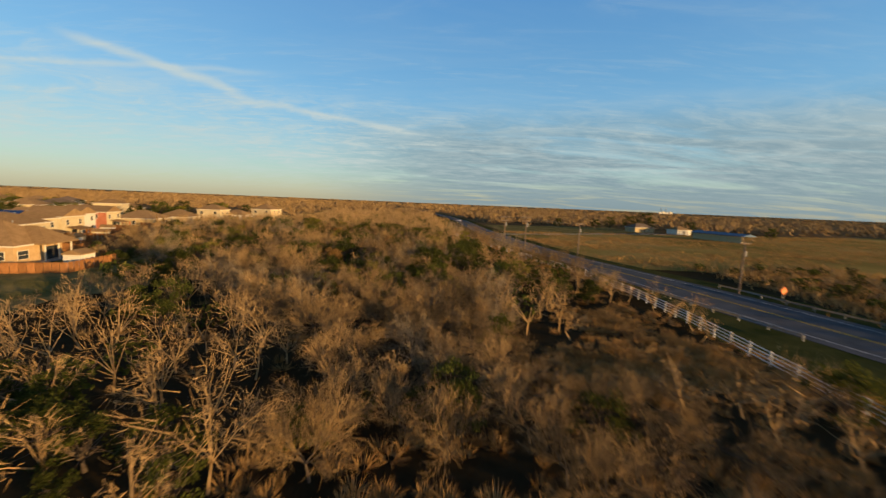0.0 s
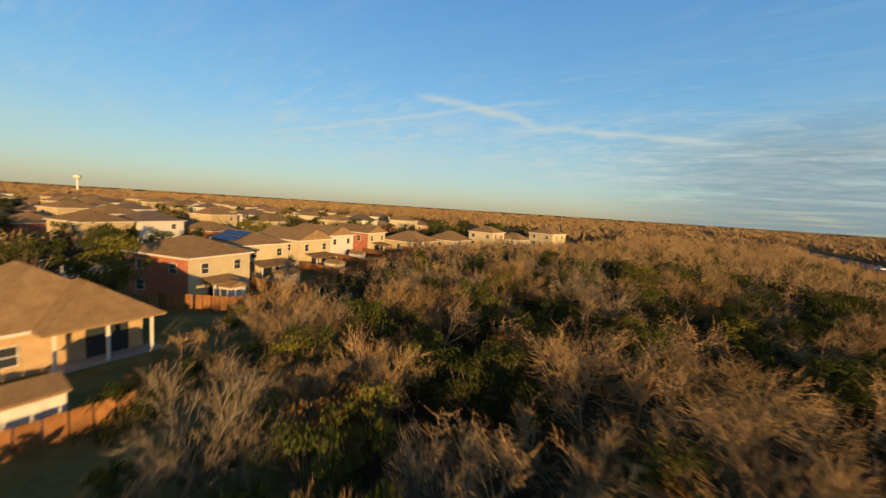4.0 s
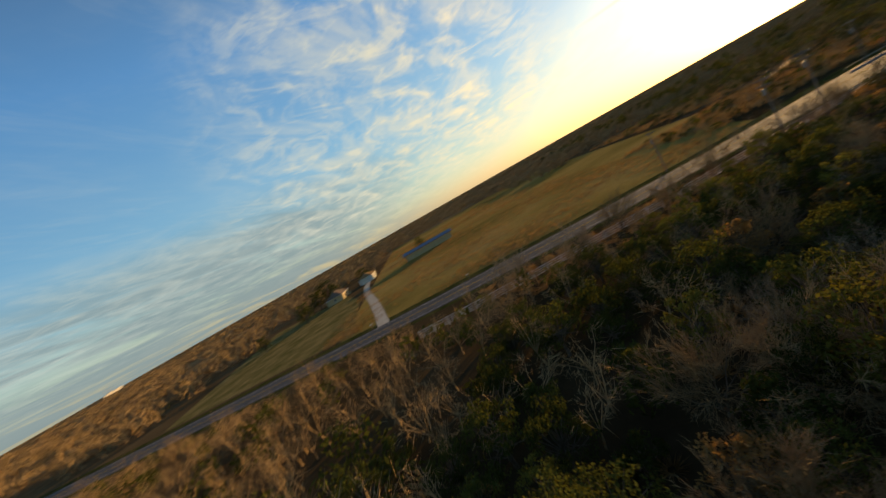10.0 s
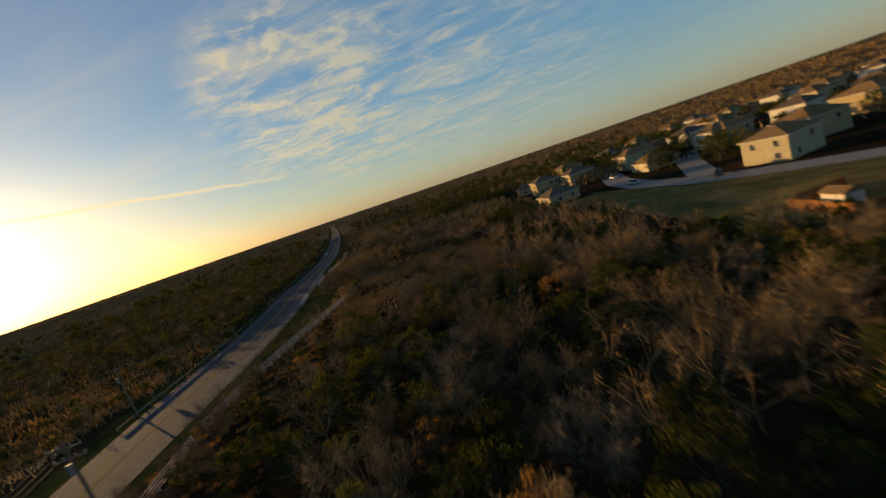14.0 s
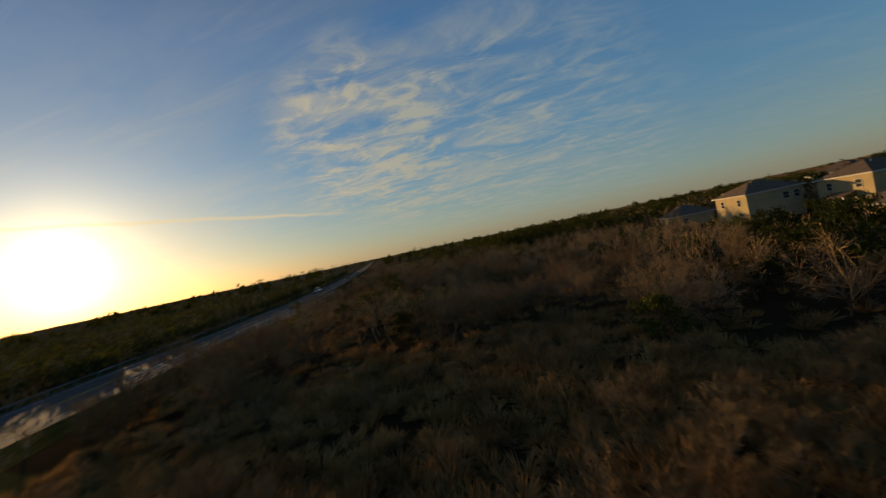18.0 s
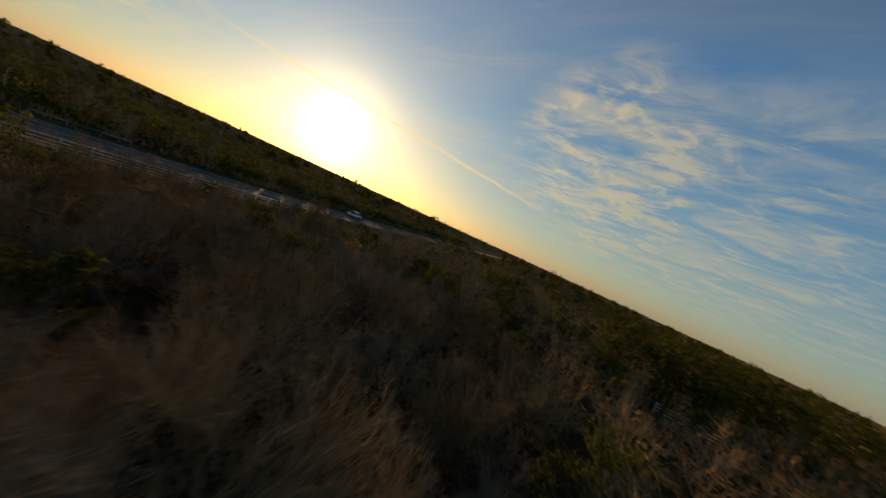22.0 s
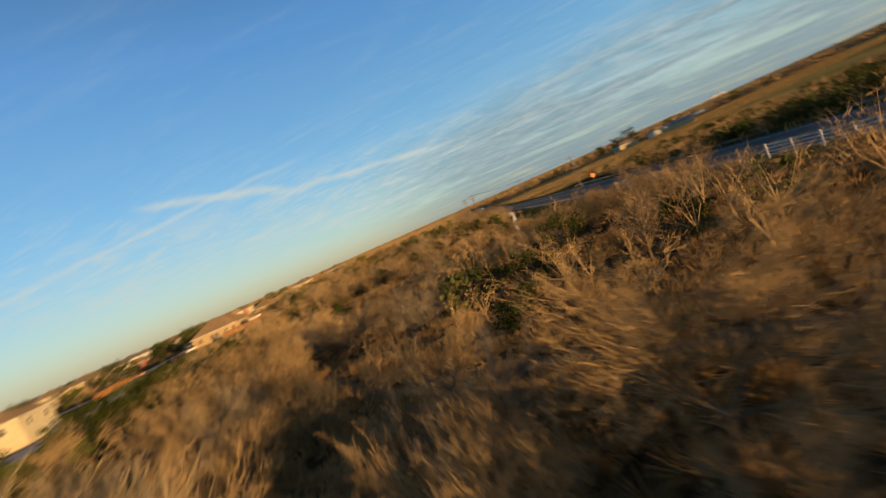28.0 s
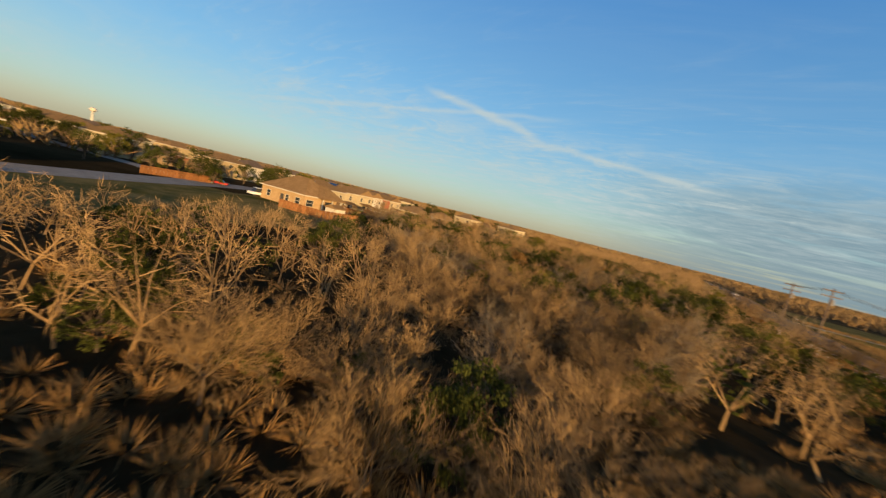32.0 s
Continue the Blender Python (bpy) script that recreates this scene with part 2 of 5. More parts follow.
# ---- materials ----
def surface(name, colours, scale=1.0, rough=0.85, bump=0.0, fine=None, metal=0.0, spread=0.0, where="Object", thin=0.0):
    """colours: two or three base colours mixed by noise of the given scale; spread: lightness varied from object to object."""
    m = bpy.data.materials.new(name)
    m.use_nodes = True
    t = m.node_tree
    b = t.nodes["Principled BSDF"]
    b.inputs["Roughness"].default_value, b.inputs["Metallic"].default_value = rough, metal
    b.inputs["Specular IOR Level"].default_value = 0.0 if rough > 0.84 else 0.12 if rough > 0.78 else 0.3
    c = t.nodes.new("ShaderNodeTexCoord")
    n1 = node(t, "ShaderNodeTexNoise", Scale=scale, Detail=6.0, Roughness=0.6)
    link(t, c.outputs[where], n1.inputs["Vector"])
    stops = [(0.32 + 0.36 * k / max(1, len(colours) - 1), col) for k, col in enumerate(colours)]
    col = ramp(t, n1.outputs[0], stops)
    n2 = node(t, "ShaderNodeTexNoise", Scale=fine or scale * 9, Detail=4.0, Roughness=0.7)
    link(t, c.outputs[where], n2.inputs["Vector"])
    grain = ramp(t, n2.outputs[0], [(0.25, (0.72, 0.72, 0.72)), (0.75, (1.18, 1.18, 1.18))])
    col = blend(t, 1.0, col, grain, "MULTIPLY")
    if spread:
        info = t.nodes.new("ShaderNodeObjectInfo")
        k = ramp(t, info.outputs["Random"], [(0.0, (1 - spread,) * 3), (1.0, (1 + spread, 1 + spread * 0.9, 1 + spread * 0.8))])
        col = blend(t, 1.0, col, k, "MULTIPLY")
    link(t, col, b.inputs["Base Color"])
    if thin:
        # thin leaves and blades let the sun through
        tr = t.nodes.new("ShaderNodeBsdfTranslucent")
        link(t, blend(t, 1.0, col, (1.5, 1.35, 0.8), "MULTIPLY"), tr.inputs[0])
        mix = node(t, "ShaderNodeMixShader", Fac=thin)
        link(t, b.outputs[0], mix.inputs[1])
        link(t, tr.outputs[0], mix.inputs[2])
        link(t, mix.outputs[0], t.nodes["Material Output"].inputs[0])
    if bump:
        bp = node(t, "ShaderNodeBump", Strength=0.6, Distance=bump)
        link(t, n2.outputs[0], bp.inputs["Height"])
        link(t, bp.outputs[0], b.inputs["Normal"])
    return m


def plain(name, colour, rough=0.6, metal=0.0, scale=3.0):
    c = tuple(min(1.0, v * 1.08) for v in colour)
    d = tuple(v * 0.92 for v in colour)
    return surface(name, [d, c], scale, rough, metal=metal)


M = {}
M["bark"] = surface("bark_grey_brown", [(0.075, 0.056, 0.038), (0.15, 0.115, 0.08)], 3.0, 0.9, 0.02, spread=0.25)
M["twig"] = surface("twigs_tan", [(0.17, 0.113, 0.055), (0.32, 0.218, 0.11)], 0.8, 0.85, spread=0.3)
M["twig_grey"] = surface("twigs_grey", [(0.165, 0.125, 0.078), (0.29, 0.23, 0.155)], 0.8, 0.85, spread=0.2)
M["leaf_green"] = surface("leaves_dark_green", [(0.024, 0.033, 0.009), (0.078, 0.086, 0.021)], 0.7, 0.9, spread=0.35, thin=0.25)
M["leaf_yellow"] = surface("leaves_yellow_green", [(0.08, 0.082, 0.016), (0.17, 0.15, 0.03)], 0.7, 0.9, spread=0.25, thin=0.15)
M["leaf_olive"] = surface("leaves_olive", [(0.045, 0.042, 0.014), (0.10, 0.082, 0.026)], 0.3, 0.9, thin=0.1)
M["leaf_rust"] = surface("leaves_rust", [(0.15, 0.085, 0.03), (0.24, 0.145, 0.055)], 0.7, 0.9, spread=0.25, thin=0.35)
M["brush"] = surface("dry_grass", [(0.17, 0.098, 0.038), (0.42, 0.255, 0.105)], 0.35, 0.9, fine=2.0, thin=0.15)
M["asphalt"] = surface("asphalt", [(0.055, 0.057, 0.062), (0.09, 0.09, 0.094)], 0.35, 0.86, 0.004, fine=12)
M["asphalt"].node_tree.nodes["Principled BSDF"].inputs["Specular IOR Level"].default_value = 0.03
M["concrete"] = surface("concrete", [(0.24, 0.22, 0.20), (0.33, 0.31, 0.28)], 0.4, 0.85, 0.003, fine=8)
M["line_white"] = surface("road_paint_white", [(0.34, 0.33, 0.31), (0.50, 0.49, 0.46)], 1.5, 0.86)
M["line_yellow"] = surface("road_paint_yellow", [(0.40, 0.26, 0.04), (0.52, 0.34, 0.05)], 1.5, 0.86)
M["gravel"] = surface("pale_gravel", [(0.34, 0.30, 0.24), (0.5, 0.45, 0.37)], 0.5, 0.95, 0.02, fine=6)
M["dirt"] = surface("trail_dirt", [(0.06, 0.042, 0.025), (0.11, 0.08, 0.05)], 0.4, 0.95, 0.03)
M["lawn"] = surface("winter_lawn", [(0.08, 0.078, 0.022), (0.23, 0.17, 0.07)], 0.15, 0.95, 0.03, fine=3)
M["verge"] = surface("green_verge", [(0.026, 0.034, 0.010), (0.070, 0.066, 0.022)], 0.2, 0.95, 0.03, fine=3)
M["field"] = surface("pasture", [(0.13, 0.105, 0.028), (0.25, 0.175, 0.05), (0.32, 0.22, 0.075)], 0.02, 0.95, 0.04, fine=0.8)
M["white"] = plain("white_paint", (0.54, 0.50, 0.42))
M["cream"] = surface("cream_siding", [(0.40, 0.33, 0.20), (0.48, 0.40, 0.25)], 0.8, 0.7, 0.004, fine=10)
M["tan"] = surface("tan_stucco", [(0.36, 0.275, 0.15), (0.43, 0.335, 0.185)], 0.8, 0.8, 0.004, fine=10)
M["brick"] = surface("red_brick", [(0.28, 0.10, 0.06), (0.38, 0.15, 0.09)], 1.5, 0.85, 0.006, fine=14)
M["brick_pale"] = surface("pale_brick", [(0.37, 0.25, 0.13), (0.46, 0.32, 0.175)], 1.5, 0.85, 0.006, fine=14)
M["shingle"] = surface("brown_shingles", [(0.19, 0.122, 0.06), (0.265, 0.172, 0.088)], 1.2, 0.9, 0.01, fine=9, spread=0.12)
M["shingle_dark"] = surface("dark_shingles", [(0.12, 0.09, 0.07), (0.17, 0.13, 0.10)], 1.2, 0.9, 0.01, fine=9, spread=0.12)
M["cedar"] = surface("cedar_boards", [(0.19, 0.088, 0.034), (0.31, 0.145, 0.06)], 1.0, 0.85, 0.004, fine=7, spread=0.25)
M["red_deck"] = plain("red_stain", (0.36, 0.06, 0.025), 0.7)
M["pole"] = surface("weathered_pole", [(0.14, 0.10, 0.075), (0.22, 0.17, 0.13)], 1.0, 0.9, 0.01)
M["steel"] = plain("galvanised_steel", (0.24, 0.24, 0.24), 0.7, 0.3)
M["rail"] = plain("weathered_white_rail", (0.55, 0.53, 0.50), 0.7)
M["dark"] = plain("dark_trim", (0.06, 0.055, 0.05), 0.6)
M["orange"] = plain("orange_sign", (0.75, 0.18, 0.03), 0.5)
M["blue_roof"] = plain("blue_metal_roof", (0.07, 0.12, 0.19), 0.75, 0.1)
M["solar"] = plain("solar_cells", (0.012, 0.018, 0.05), 0.15)
glass = bpy.data.materials.new("window_glass")
glass.use_nodes = True
gb = glass.node_tree.nodes["Principled BSDF"]
gb.inputs["Base Color"].default_value = (0.03, 0.035, 0.04, 1)
gb.inputs["Roughness"].default_value = 0.06
M["glass"] = glass
for key, colour in (("car_white", (0.75, 0.75, 0.74)), ("car_dark", (0.04, 0.045, 0.05)), ("car_red", (0.35, 0.03, 0.02)), ("car_silver", (0.42, 0.43, 0.45))):
    M[key] = plain(key, colour, 0.25)
M["tyre"] = plain("tyre_rubber", (0.02, 0.02, 0.02), 0.9)


# ---- mesh helpers ----
def mesh_of(name, verts, faces, material, smooth=False):
    me = bpy.data.meshes.new(name)
    me.from_pydata([tuple(v) for v in verts], [], faces)
    for m in (material if isinstance(material, (list, tuple)) else [material]):
        me.materials.append(m)
    if smooth:
        me.polygons.foreach_set("use_smooth", [True] * len(me.polygons))
    me.update()
    return me


def from_bm(name, bm, material):
    me = bpy.data.meshes.new(name)
    bmesh.ops.recalc_face_normals(bm, faces=bm.faces)
    bm.to_mesh(me)
    bm.free()
    me.materials.append(material)
    return me


def part(name, data, material, parent, label="", at=None):
    if isinstance(data, bmesh.types.BMesh):
        data = from_bm(name, data, material)
    ob = new(name, data)
    ob.parent = parent
    if at is not None:
        ob.matrix_local = at
    if label:
        ob["label"] = label
    return ob


def box(bm, x0, y0, z0, x1, y1, z1, bevel=0.0):
    v = [bm.verts.new(p) for p in ((x0, y0, z0), (x1, y0, z0), (x1, y1, z0), (x0, y1, z0), (x0, y0, z1), (x1, y0, z1), (x1, y1, z1), (x0, y1, z1))]
    f = [bm.faces.new([v[i] for i in q]) for q in ((3, 2, 1, 0), (4, 5, 6, 7), (0, 1, 5, 4), (1, 2, 6, 5), (2, 3, 7, 6), (3, 0, 4, 7))]
    if bevel:
        edges = list({e for face in f for e in face.edges})
        bmesh.ops.bevel(bm, geom=edges, offset=bevel, segments=1, affect="EDGES")
    return bm


def boxes(*rows, bevel=0.0):
    bm = bmesh.new()
    for r in rows:
        box(bm, *r, bevel=bevel)
    return bm


def rod(bm, a, b, r0, r1=None, sides=6):
    """A tapered round bar from a to b."""
    a, b = Vector(a), Vector(b)
    r1 = r0 if r1 is None else r1
    axis = (b - a).normalized()
    side = axis.orthogonal().normalized()
    other = axis.cross(side)
    lo, hi = [], []
    for k in range(sides):
        w = 2 * math.pi * k / sides
        d = side * math.cos(w) + other * math.sin(w)
        lo.append(bm.verts.new(a + d * r0))
        hi.append(bm.verts.new(b + d * r1))
    for k in range(sides):
        j = (k + 1) % sides
        bm.faces.new((lo[k], lo[j], hi[j], hi[k]))
    bm.faces.new(lo[::-1])
    bm.faces.new(hi)
    return bm


def empty(name, m, label, category, group="", kind=""):
    ob = new(name)
    ob.empty_display_size = 0.3
    ob.matrix_world = m
    return tagged(ob, label, category, group, kind)


# ---- the plan: a road with a rail fence beside it ----
ROAD_O, ROAD_N, ROAD_E = Vector((39.0, 24.0, 0)), Vector((-0.289, 0.957, 0)), Vector((0.957, 0.289, 0))
ROAD_TURN = math.degrees(math.atan2(0.289, 0.957))
ROAD_W, ROAD_X = 3.8, 14.2   # edges of the asphalt, metres east of the fence


# the road's middle, from north to south
MIDDLE = ((-45, 620), (0, 400), (13, 300), (17, 230), (21, 180), (26, 140), (33, 102), (37, 86), (41.5, 70), (46, 50), (48.5, 37), (55, 15), (60, 3), (66, -15), (71, -31), (75, -45),
          (79, -56), (87, -82), (105, -125), (133, -190), (188, -310), (268, -480), (385, -720), (500, -960))
BEND = sorted(((x - 39.0) * -0.289 + (y - 24.0) * 0.957, (x - 39.0) * 0.957 + (y - 24.0) * 0.289 - 9.0) for x, y in MIDDLE)
BEND_S, BEND_E = [p[0] for p in BEND], [p[1] for p in BEND]


def bend(s):
    """How far east the road swings at s metres north of its origin, rounded over at its corners."""
    return sum(float(np.interp(s + d, BEND_S, BEND_E)) for d in (-14, -7, 0, 7, 14)) / 5.0


def along(s, e, z=0.0):
    p = ROAD_O + ROAD_N * s + ROAD_E * (e + bend(s))
    return Vector((p.x, p.y, z))


def road_coord(x, y):
    d = Vector((x, y, 0)) - ROAD_O
    s = d.dot(ROAD_N)
    return s, d.dot(ROAD_E) - bend(s)


def paved(s, e):
    """The asphalt widens towards the south, with broad shoulders."""
    f = min(1.0, max(0.0, (75 - s) / 40)) * min(1.0, max(0.0, (s + 75) / 30))
    return e + f * (e - 9.0) * 0.42


def strip(name, stations, e0, e1, z, material, step=1):
    verts, faces = [], []
    for k, s in enumerate(stations):
        verts += [along(s, paved(s, e0), z), along(s, paved(s, e1), z)]
        if k:
            faces.append((2 * k - 2, 2 * k - 1, 2 * k + 1, 2 * k))
    return mesh_of(name, verts, faces, material)


def sheet(name, corners, z, material, label, category="ground"):
    me = mesh_of(name, [(x, y, z) for x, y in corners], [tuple(range(len(corners)))], material)
    return tagged(new(name, me), label, category, kind="structure")


# ground out to the horizon; the shade between trees is put into its near colour
gm = surface("wood_floor_shaded", [(0.020, 0.015, 0.007), (0.036, 0.026, 0.013), (0.062, 0.043, 0.021)], 0.03, 0.95, 0.08, fine=0.9)
t_ = gm.node_tree
c_ = t_.nodes.new("ShaderNodeTexCoord")
l_ = t_.nodes.new("ShaderNodeVectorMath")
l_.operation = "LENGTH"
link(t_, c_.outputs["Object"], l_.inputs[0])
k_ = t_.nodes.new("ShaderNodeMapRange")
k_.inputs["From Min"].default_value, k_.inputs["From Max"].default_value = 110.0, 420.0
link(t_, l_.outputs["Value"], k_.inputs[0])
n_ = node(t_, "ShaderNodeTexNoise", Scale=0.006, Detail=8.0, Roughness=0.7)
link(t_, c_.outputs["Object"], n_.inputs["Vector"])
# tan of sunlit treetops painted on the ground, blended in from 110 to 420 m
sunlit_canopy = ramp(t_, n_.outputs[0], [(0.35, (0.06, 0.045, 0.022)), (0.5, (0.15, 0.10, 0.05)), (0.65, (0.20, 0.14, 0.07))])
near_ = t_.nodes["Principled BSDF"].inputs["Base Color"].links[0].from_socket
link(t_, blend(t_, k_.outputs[0], near_, sunlit_canopy), t_.nodes["Principled BSDF"].inputs["Base Color"])
cells, half = 40, 4600.0
gv, gf = [], []
for j in range(cells + 1):
    for i in range(cells + 1):
        u, v = (i / cells * 2 - 1), (j / cells * 2 - 1)
        gv.append((half * u * abs(u), half * v * abs(v), 0.0))
for j in range(cells):
    for i in range(cells):
        a = j * (cells + 1) + i
        gf.append((a, a + 1, a + cells + 2, a + cells + 1))
tagged(new("ground", mesh_of("ground", gv, gf, gm)), "brown winter scrub ground, painted shade-dark near and sunlit-treetop tan far off", "ground", kind="structure")

stations = [-980 + 8 * k for k in range(200)]
tagged(new("road", strip("road", stations, ROAD_W, ROAD_X, 0.06, M["asphalt"])), "two-lane grey asphalt country road", "road", kind="structure")
tagged(new("road_verge", strip("road_verge", stations, 1.6, ROAD_W - 0.01, 0.03, M["verge"])), "mown grass verge beside the road", "verge", kind="structure")
tagged(new("road_verge", strip("road_verge", stations, ROAD_X + 0.01, ROAD_X + 4.0, 0.03, M["verge"])), "grass verge on the far side of the road", "verge", kind="structure")
for e, w, key, label in ((ROAD_W + 1.3, 0.13, "line_white", "white edge line"), (ROAD_X - 1.3, 0.13, "line_white", "white edge line"),
                         ((ROAD_W + ROAD_X) / 2 - 0.14, 0.12, "line_yellow", "yellow centre line"), ((ROAD_W + ROAD_X) / 2 + 0.14, 0.12, "line_yellow", "yellow centre line")):
    tagged(new("road_line", strip("road_line", stations, e - w / 2, e + w / 2, 0.066, M[key])), label + " painted on the asphalt", "road line", kind="structure")

sheet("road_verge", ((29.6, 8), (29.4, 36), (30.5, 52), (36, 54), (41, 36), (52, 6), (62, -22), (58, -22), (51, -6), (44, 8), (36, 9)), 0.018, M["verge"], "dark green grass between fence and road", "verge")
FIELD = [along(s, ROAD_X + 4.0).to_2d() for s in range(60, 175, 15)] + [along(172, 330).to_2d(), along(15, 330).to_2d(), along(25, 80).to_2d(), along(50, 45).to_2d()]
sheet("pasture", FIELD, 0.02, M["field"], "open dry pasture across the road", "field")


# ---- trees ----
rng = np.random.default_rng(7)


def cross(a, b):
    a0, a1, a2 = a
    b0, b1, b2 = b
    return np.array((a1 * b2 - a2 * b1, a2 * b0 - a0 * b2, a0 * b1 - a1 * b0))


def length_of(a):
    return math.sqrt(a[0] * a[0] + a[1] * a[1] + a[2] * a[2])


class Soup:
    """Collects tapered bars and slivers as plain vertex and face lists."""

    def __init__(self):
        self.v, self.f = [], []

    def bar(self, a, b, r0, r1, sides=4):
        axis = b - a
        n = length_of(axis) + 1e-9
        axis = axis / n
        ref = np.array([0, 0, 1.0]) if abs(axis[2]) < 0.8 else np.array([1.0, 0, 0])
        s = cross(axis, ref)
        s /= length_of(s)
        o = cross(axis, s)
        base = len(self.v)
        for p, r in ((a, r0), (b, r1)):
            for k in range(sides):
                w = 2 * math.pi * k / sides
                self.v.append(p + (s * math.cos(w) + o * math.sin(w)) * r)
        for k in range(sides):
            j = (k + 1) % sides
            self.f.append((base + k, base + j, base + sides + j, base + sides + k))

    def sliver(self, a, b, r):
        axis = b - a
        side = cross(axis, rng.normal(size=3))
        side /= length_of(side) + 1e-9
        base = len(self.v)
        self.v += [a - side * r, a + side * r, b]
        self.f.append((base, base + 1, base + 2))

    def ribbon(self, a, b, c, r):
        side = cross(c - a, rng.normal(size=3))
        side *= r / (length_of(side) + 1e-9)
        base = len(self.v)
        self.v += [a - side, a + side, b + side * 0.7, b - side * 0.7, c]
        self.f += [(base, base + 1, base + 2, base + 3), (base + 3, base + 2, base + 4)]

    def leaf(self, c, size):
        u = rng.normal(size=3)
        u /= length_of(u)
        w = cross(u, rng.normal(size=3))
        w /= length_of(w) + 1e-9
        base = len(self.v)
        self.v += [c - u * size, c + w * size * 0.55, c + u * size, c - w * size * 0.55]
        self.f.append((base, base + 1, base + 2, base + 3))

    def mesh(self, name, material):
        return mesh_of(name, self.v, self.f, material)


def turned(d, angle):
    """A direction bent from d by about the given angle, to a random side."""
    side = cross(d, rng.normal(size=3))
    side /= length_of(side) + 1e-9
    r = d * math.cos(angle) + side * math.sin(angle)
    return r / length_of(r)


def bare_tree_meshes(height, spread, limbs, dense, multi, key):
    """Trunk and crown of a leafless tree: crooked limbs that fork three times under a rounded outline, ending in fine twigs."""
    trunk, crown = Soup(), Soup()
    fork = height * rng.uniform(0.16, 0.28)
    heart = np.array([0, 0, height * 0.40])
    wide = np.array([spread * 0.44, spread * 0.44, 0.60]) * height

    def twig(p, d, length, r):
        """A bent twig with a few side shoots, all reaching up and out."""
        mid = p + d * length * 0.5
        lift_ = turned(d, rng.uniform(0.1, 0.45)) + np.array([0, 0, 0.22 if multi > 1 else 0.06])
        tip = mid + lift_ / length_of(lift_) * length * 0.5
        crown.ribbon(p, mid, tip, r)
        for f in rng.uniform(0.25, 0.95, dense):
            o = p + (mid - p) * f * 2 if f < 0.5 else mid + (tip - mid) * (f * 2 - 1)
            crown.sliver(o, o + (turned(d, rng.uniform(0.35, 0.8)) + np.array([0, 0, 0.12 if multi > 1 else 0.0])) * length * rng.uniform(0.3, 0.6), r * 0.8)

    def grow(p, d, length, r, level):
        pieces = (4, 3, 3)[level]
        for q in range(pieces):
            out_ = (p - heart) / wide
            reach = length_of(out_)
            d = turned(d, rng.uniform(0.10, 0.36)) + np.array([0, 0, 0.10])
            if reach > 0.9:
                d = d * 0.7 + turned(d, 1.1) * 0.45
            d /= length_of(d)
            n = p + d * length / pieces
            if n[2] < 0.5:
                n[2] = 0.5 + rng.uniform(0, 0.2)
            (crown if level else trunk).bar(p, n, r, r * 0.76, (5, 4, 3)[level])
            r *= 0.76
            if level < 2:
                for _ in range(1 + (rng.random() < (0.8, 0.6)[level])):
                    side = turned(d, rng.uniform(0.45, 0.95)) + out_ * 0.4
                    grow(n, side / length_of(side), length * rng.uniform(0.42, 0.62), r * 0.62, level + 1)
            if level:
                for _ in range(2 if level == 2 else 1):
                    td = turned(d, rng.uniform(0.25, 0.75)) + out_ * 0.3
                    twig(p + (n - p) * rng.uniform(0, 1), td / length_of(td), height * rng.uniform(0.09, 0.19), 0.011)
            p = n

    count = max(2, limbs // multi)
    for k in range(multi):
        a = np.array([rng.normal() * 0.16 * (multi > 1), rng.normal() * 0.16 * (multi > 1), -0.15])
        lean = np.array([rng.normal() * 0.3, rng.normal() * 0.3, 1.0]) * fork
        mid = a + lean * 0.55 + rng.normal(size=3) * 0.08
        b = a + lean
        r = height * 0.0125 / math.sqrt(multi) + 0.025
        trunk.bar(a, mid, r * 1.35, r, 6)
        trunk.bar(mid, b, r, r * 0.8, 6)
        for j in range(count):
            w = 2 * math.pi * (j + rng.uniform(-0.3, 0.3)) / count + k
            steep = rng.uniform(0.25, 1.2)
            d = np.array([math.cos(w) * math.cos(steep) * spread, math.sin(w) * math.cos(steep) * spread, math.sin(steep)])
            grow(b, d / length_of(d), height * rng.uniform(0.46, 0.60), r * 0.62, 0)
    return trunk.mesh("bare_tree", M["bark"]), crown.mesh("crown", M[key])


def leafy_tree_meshes(height, spread, key, clumps, leaves):
    trunk, crown = Soup(), Soup()
    r = height * 0.025 + 0.03
    top = np.array([rng.normal() * 0.2, rng.normal() * 0.2, height * 0.45])
    trunk.bar(np.array([0, 0, -0.15]), top * 0.5, r * 1.3, r, 6)
    trunk.bar(top * 0.5, top, r, r * 0.7, 6)
    for k in range(clumps):
        w, h = rng.uniform(0, 2 * math.pi), rng.uniform(0.22, 1.0)
        reach = spread * math.sqrt(rng.uniform(0.05, 1)) * (1.05 - 0.55 * abs(h - 0.5) * 2 * (h > 0.5))
        c = np.array([math.cos(w) * reach, math.sin(w) * reach, height * h])
        s = spread * rng.uniform(0.2, 0.36)
        a = top * rng.uniform(0.35, 1.0)
        mid = (a + c) / 2 + rng.normal(size=3) * 0.15
        trunk.bar(a, mid, r * 0.4, r * 0.25, 4)
        trunk.bar(mid, c, r * 0.25, r * 0.08, 3)
        for _ in range(leaves):
            q = rng.normal(size=3)
            q *= s * rng.uniform(0.35, 1.0) / length_of(q)
            q[2] *= 0.7
            crown.leaf(c + q, rng.uniform(0.07, 0.15))
    return trunk.mesh("leafy_tree", M["bark"]), crown.mesh("crown", M[key])


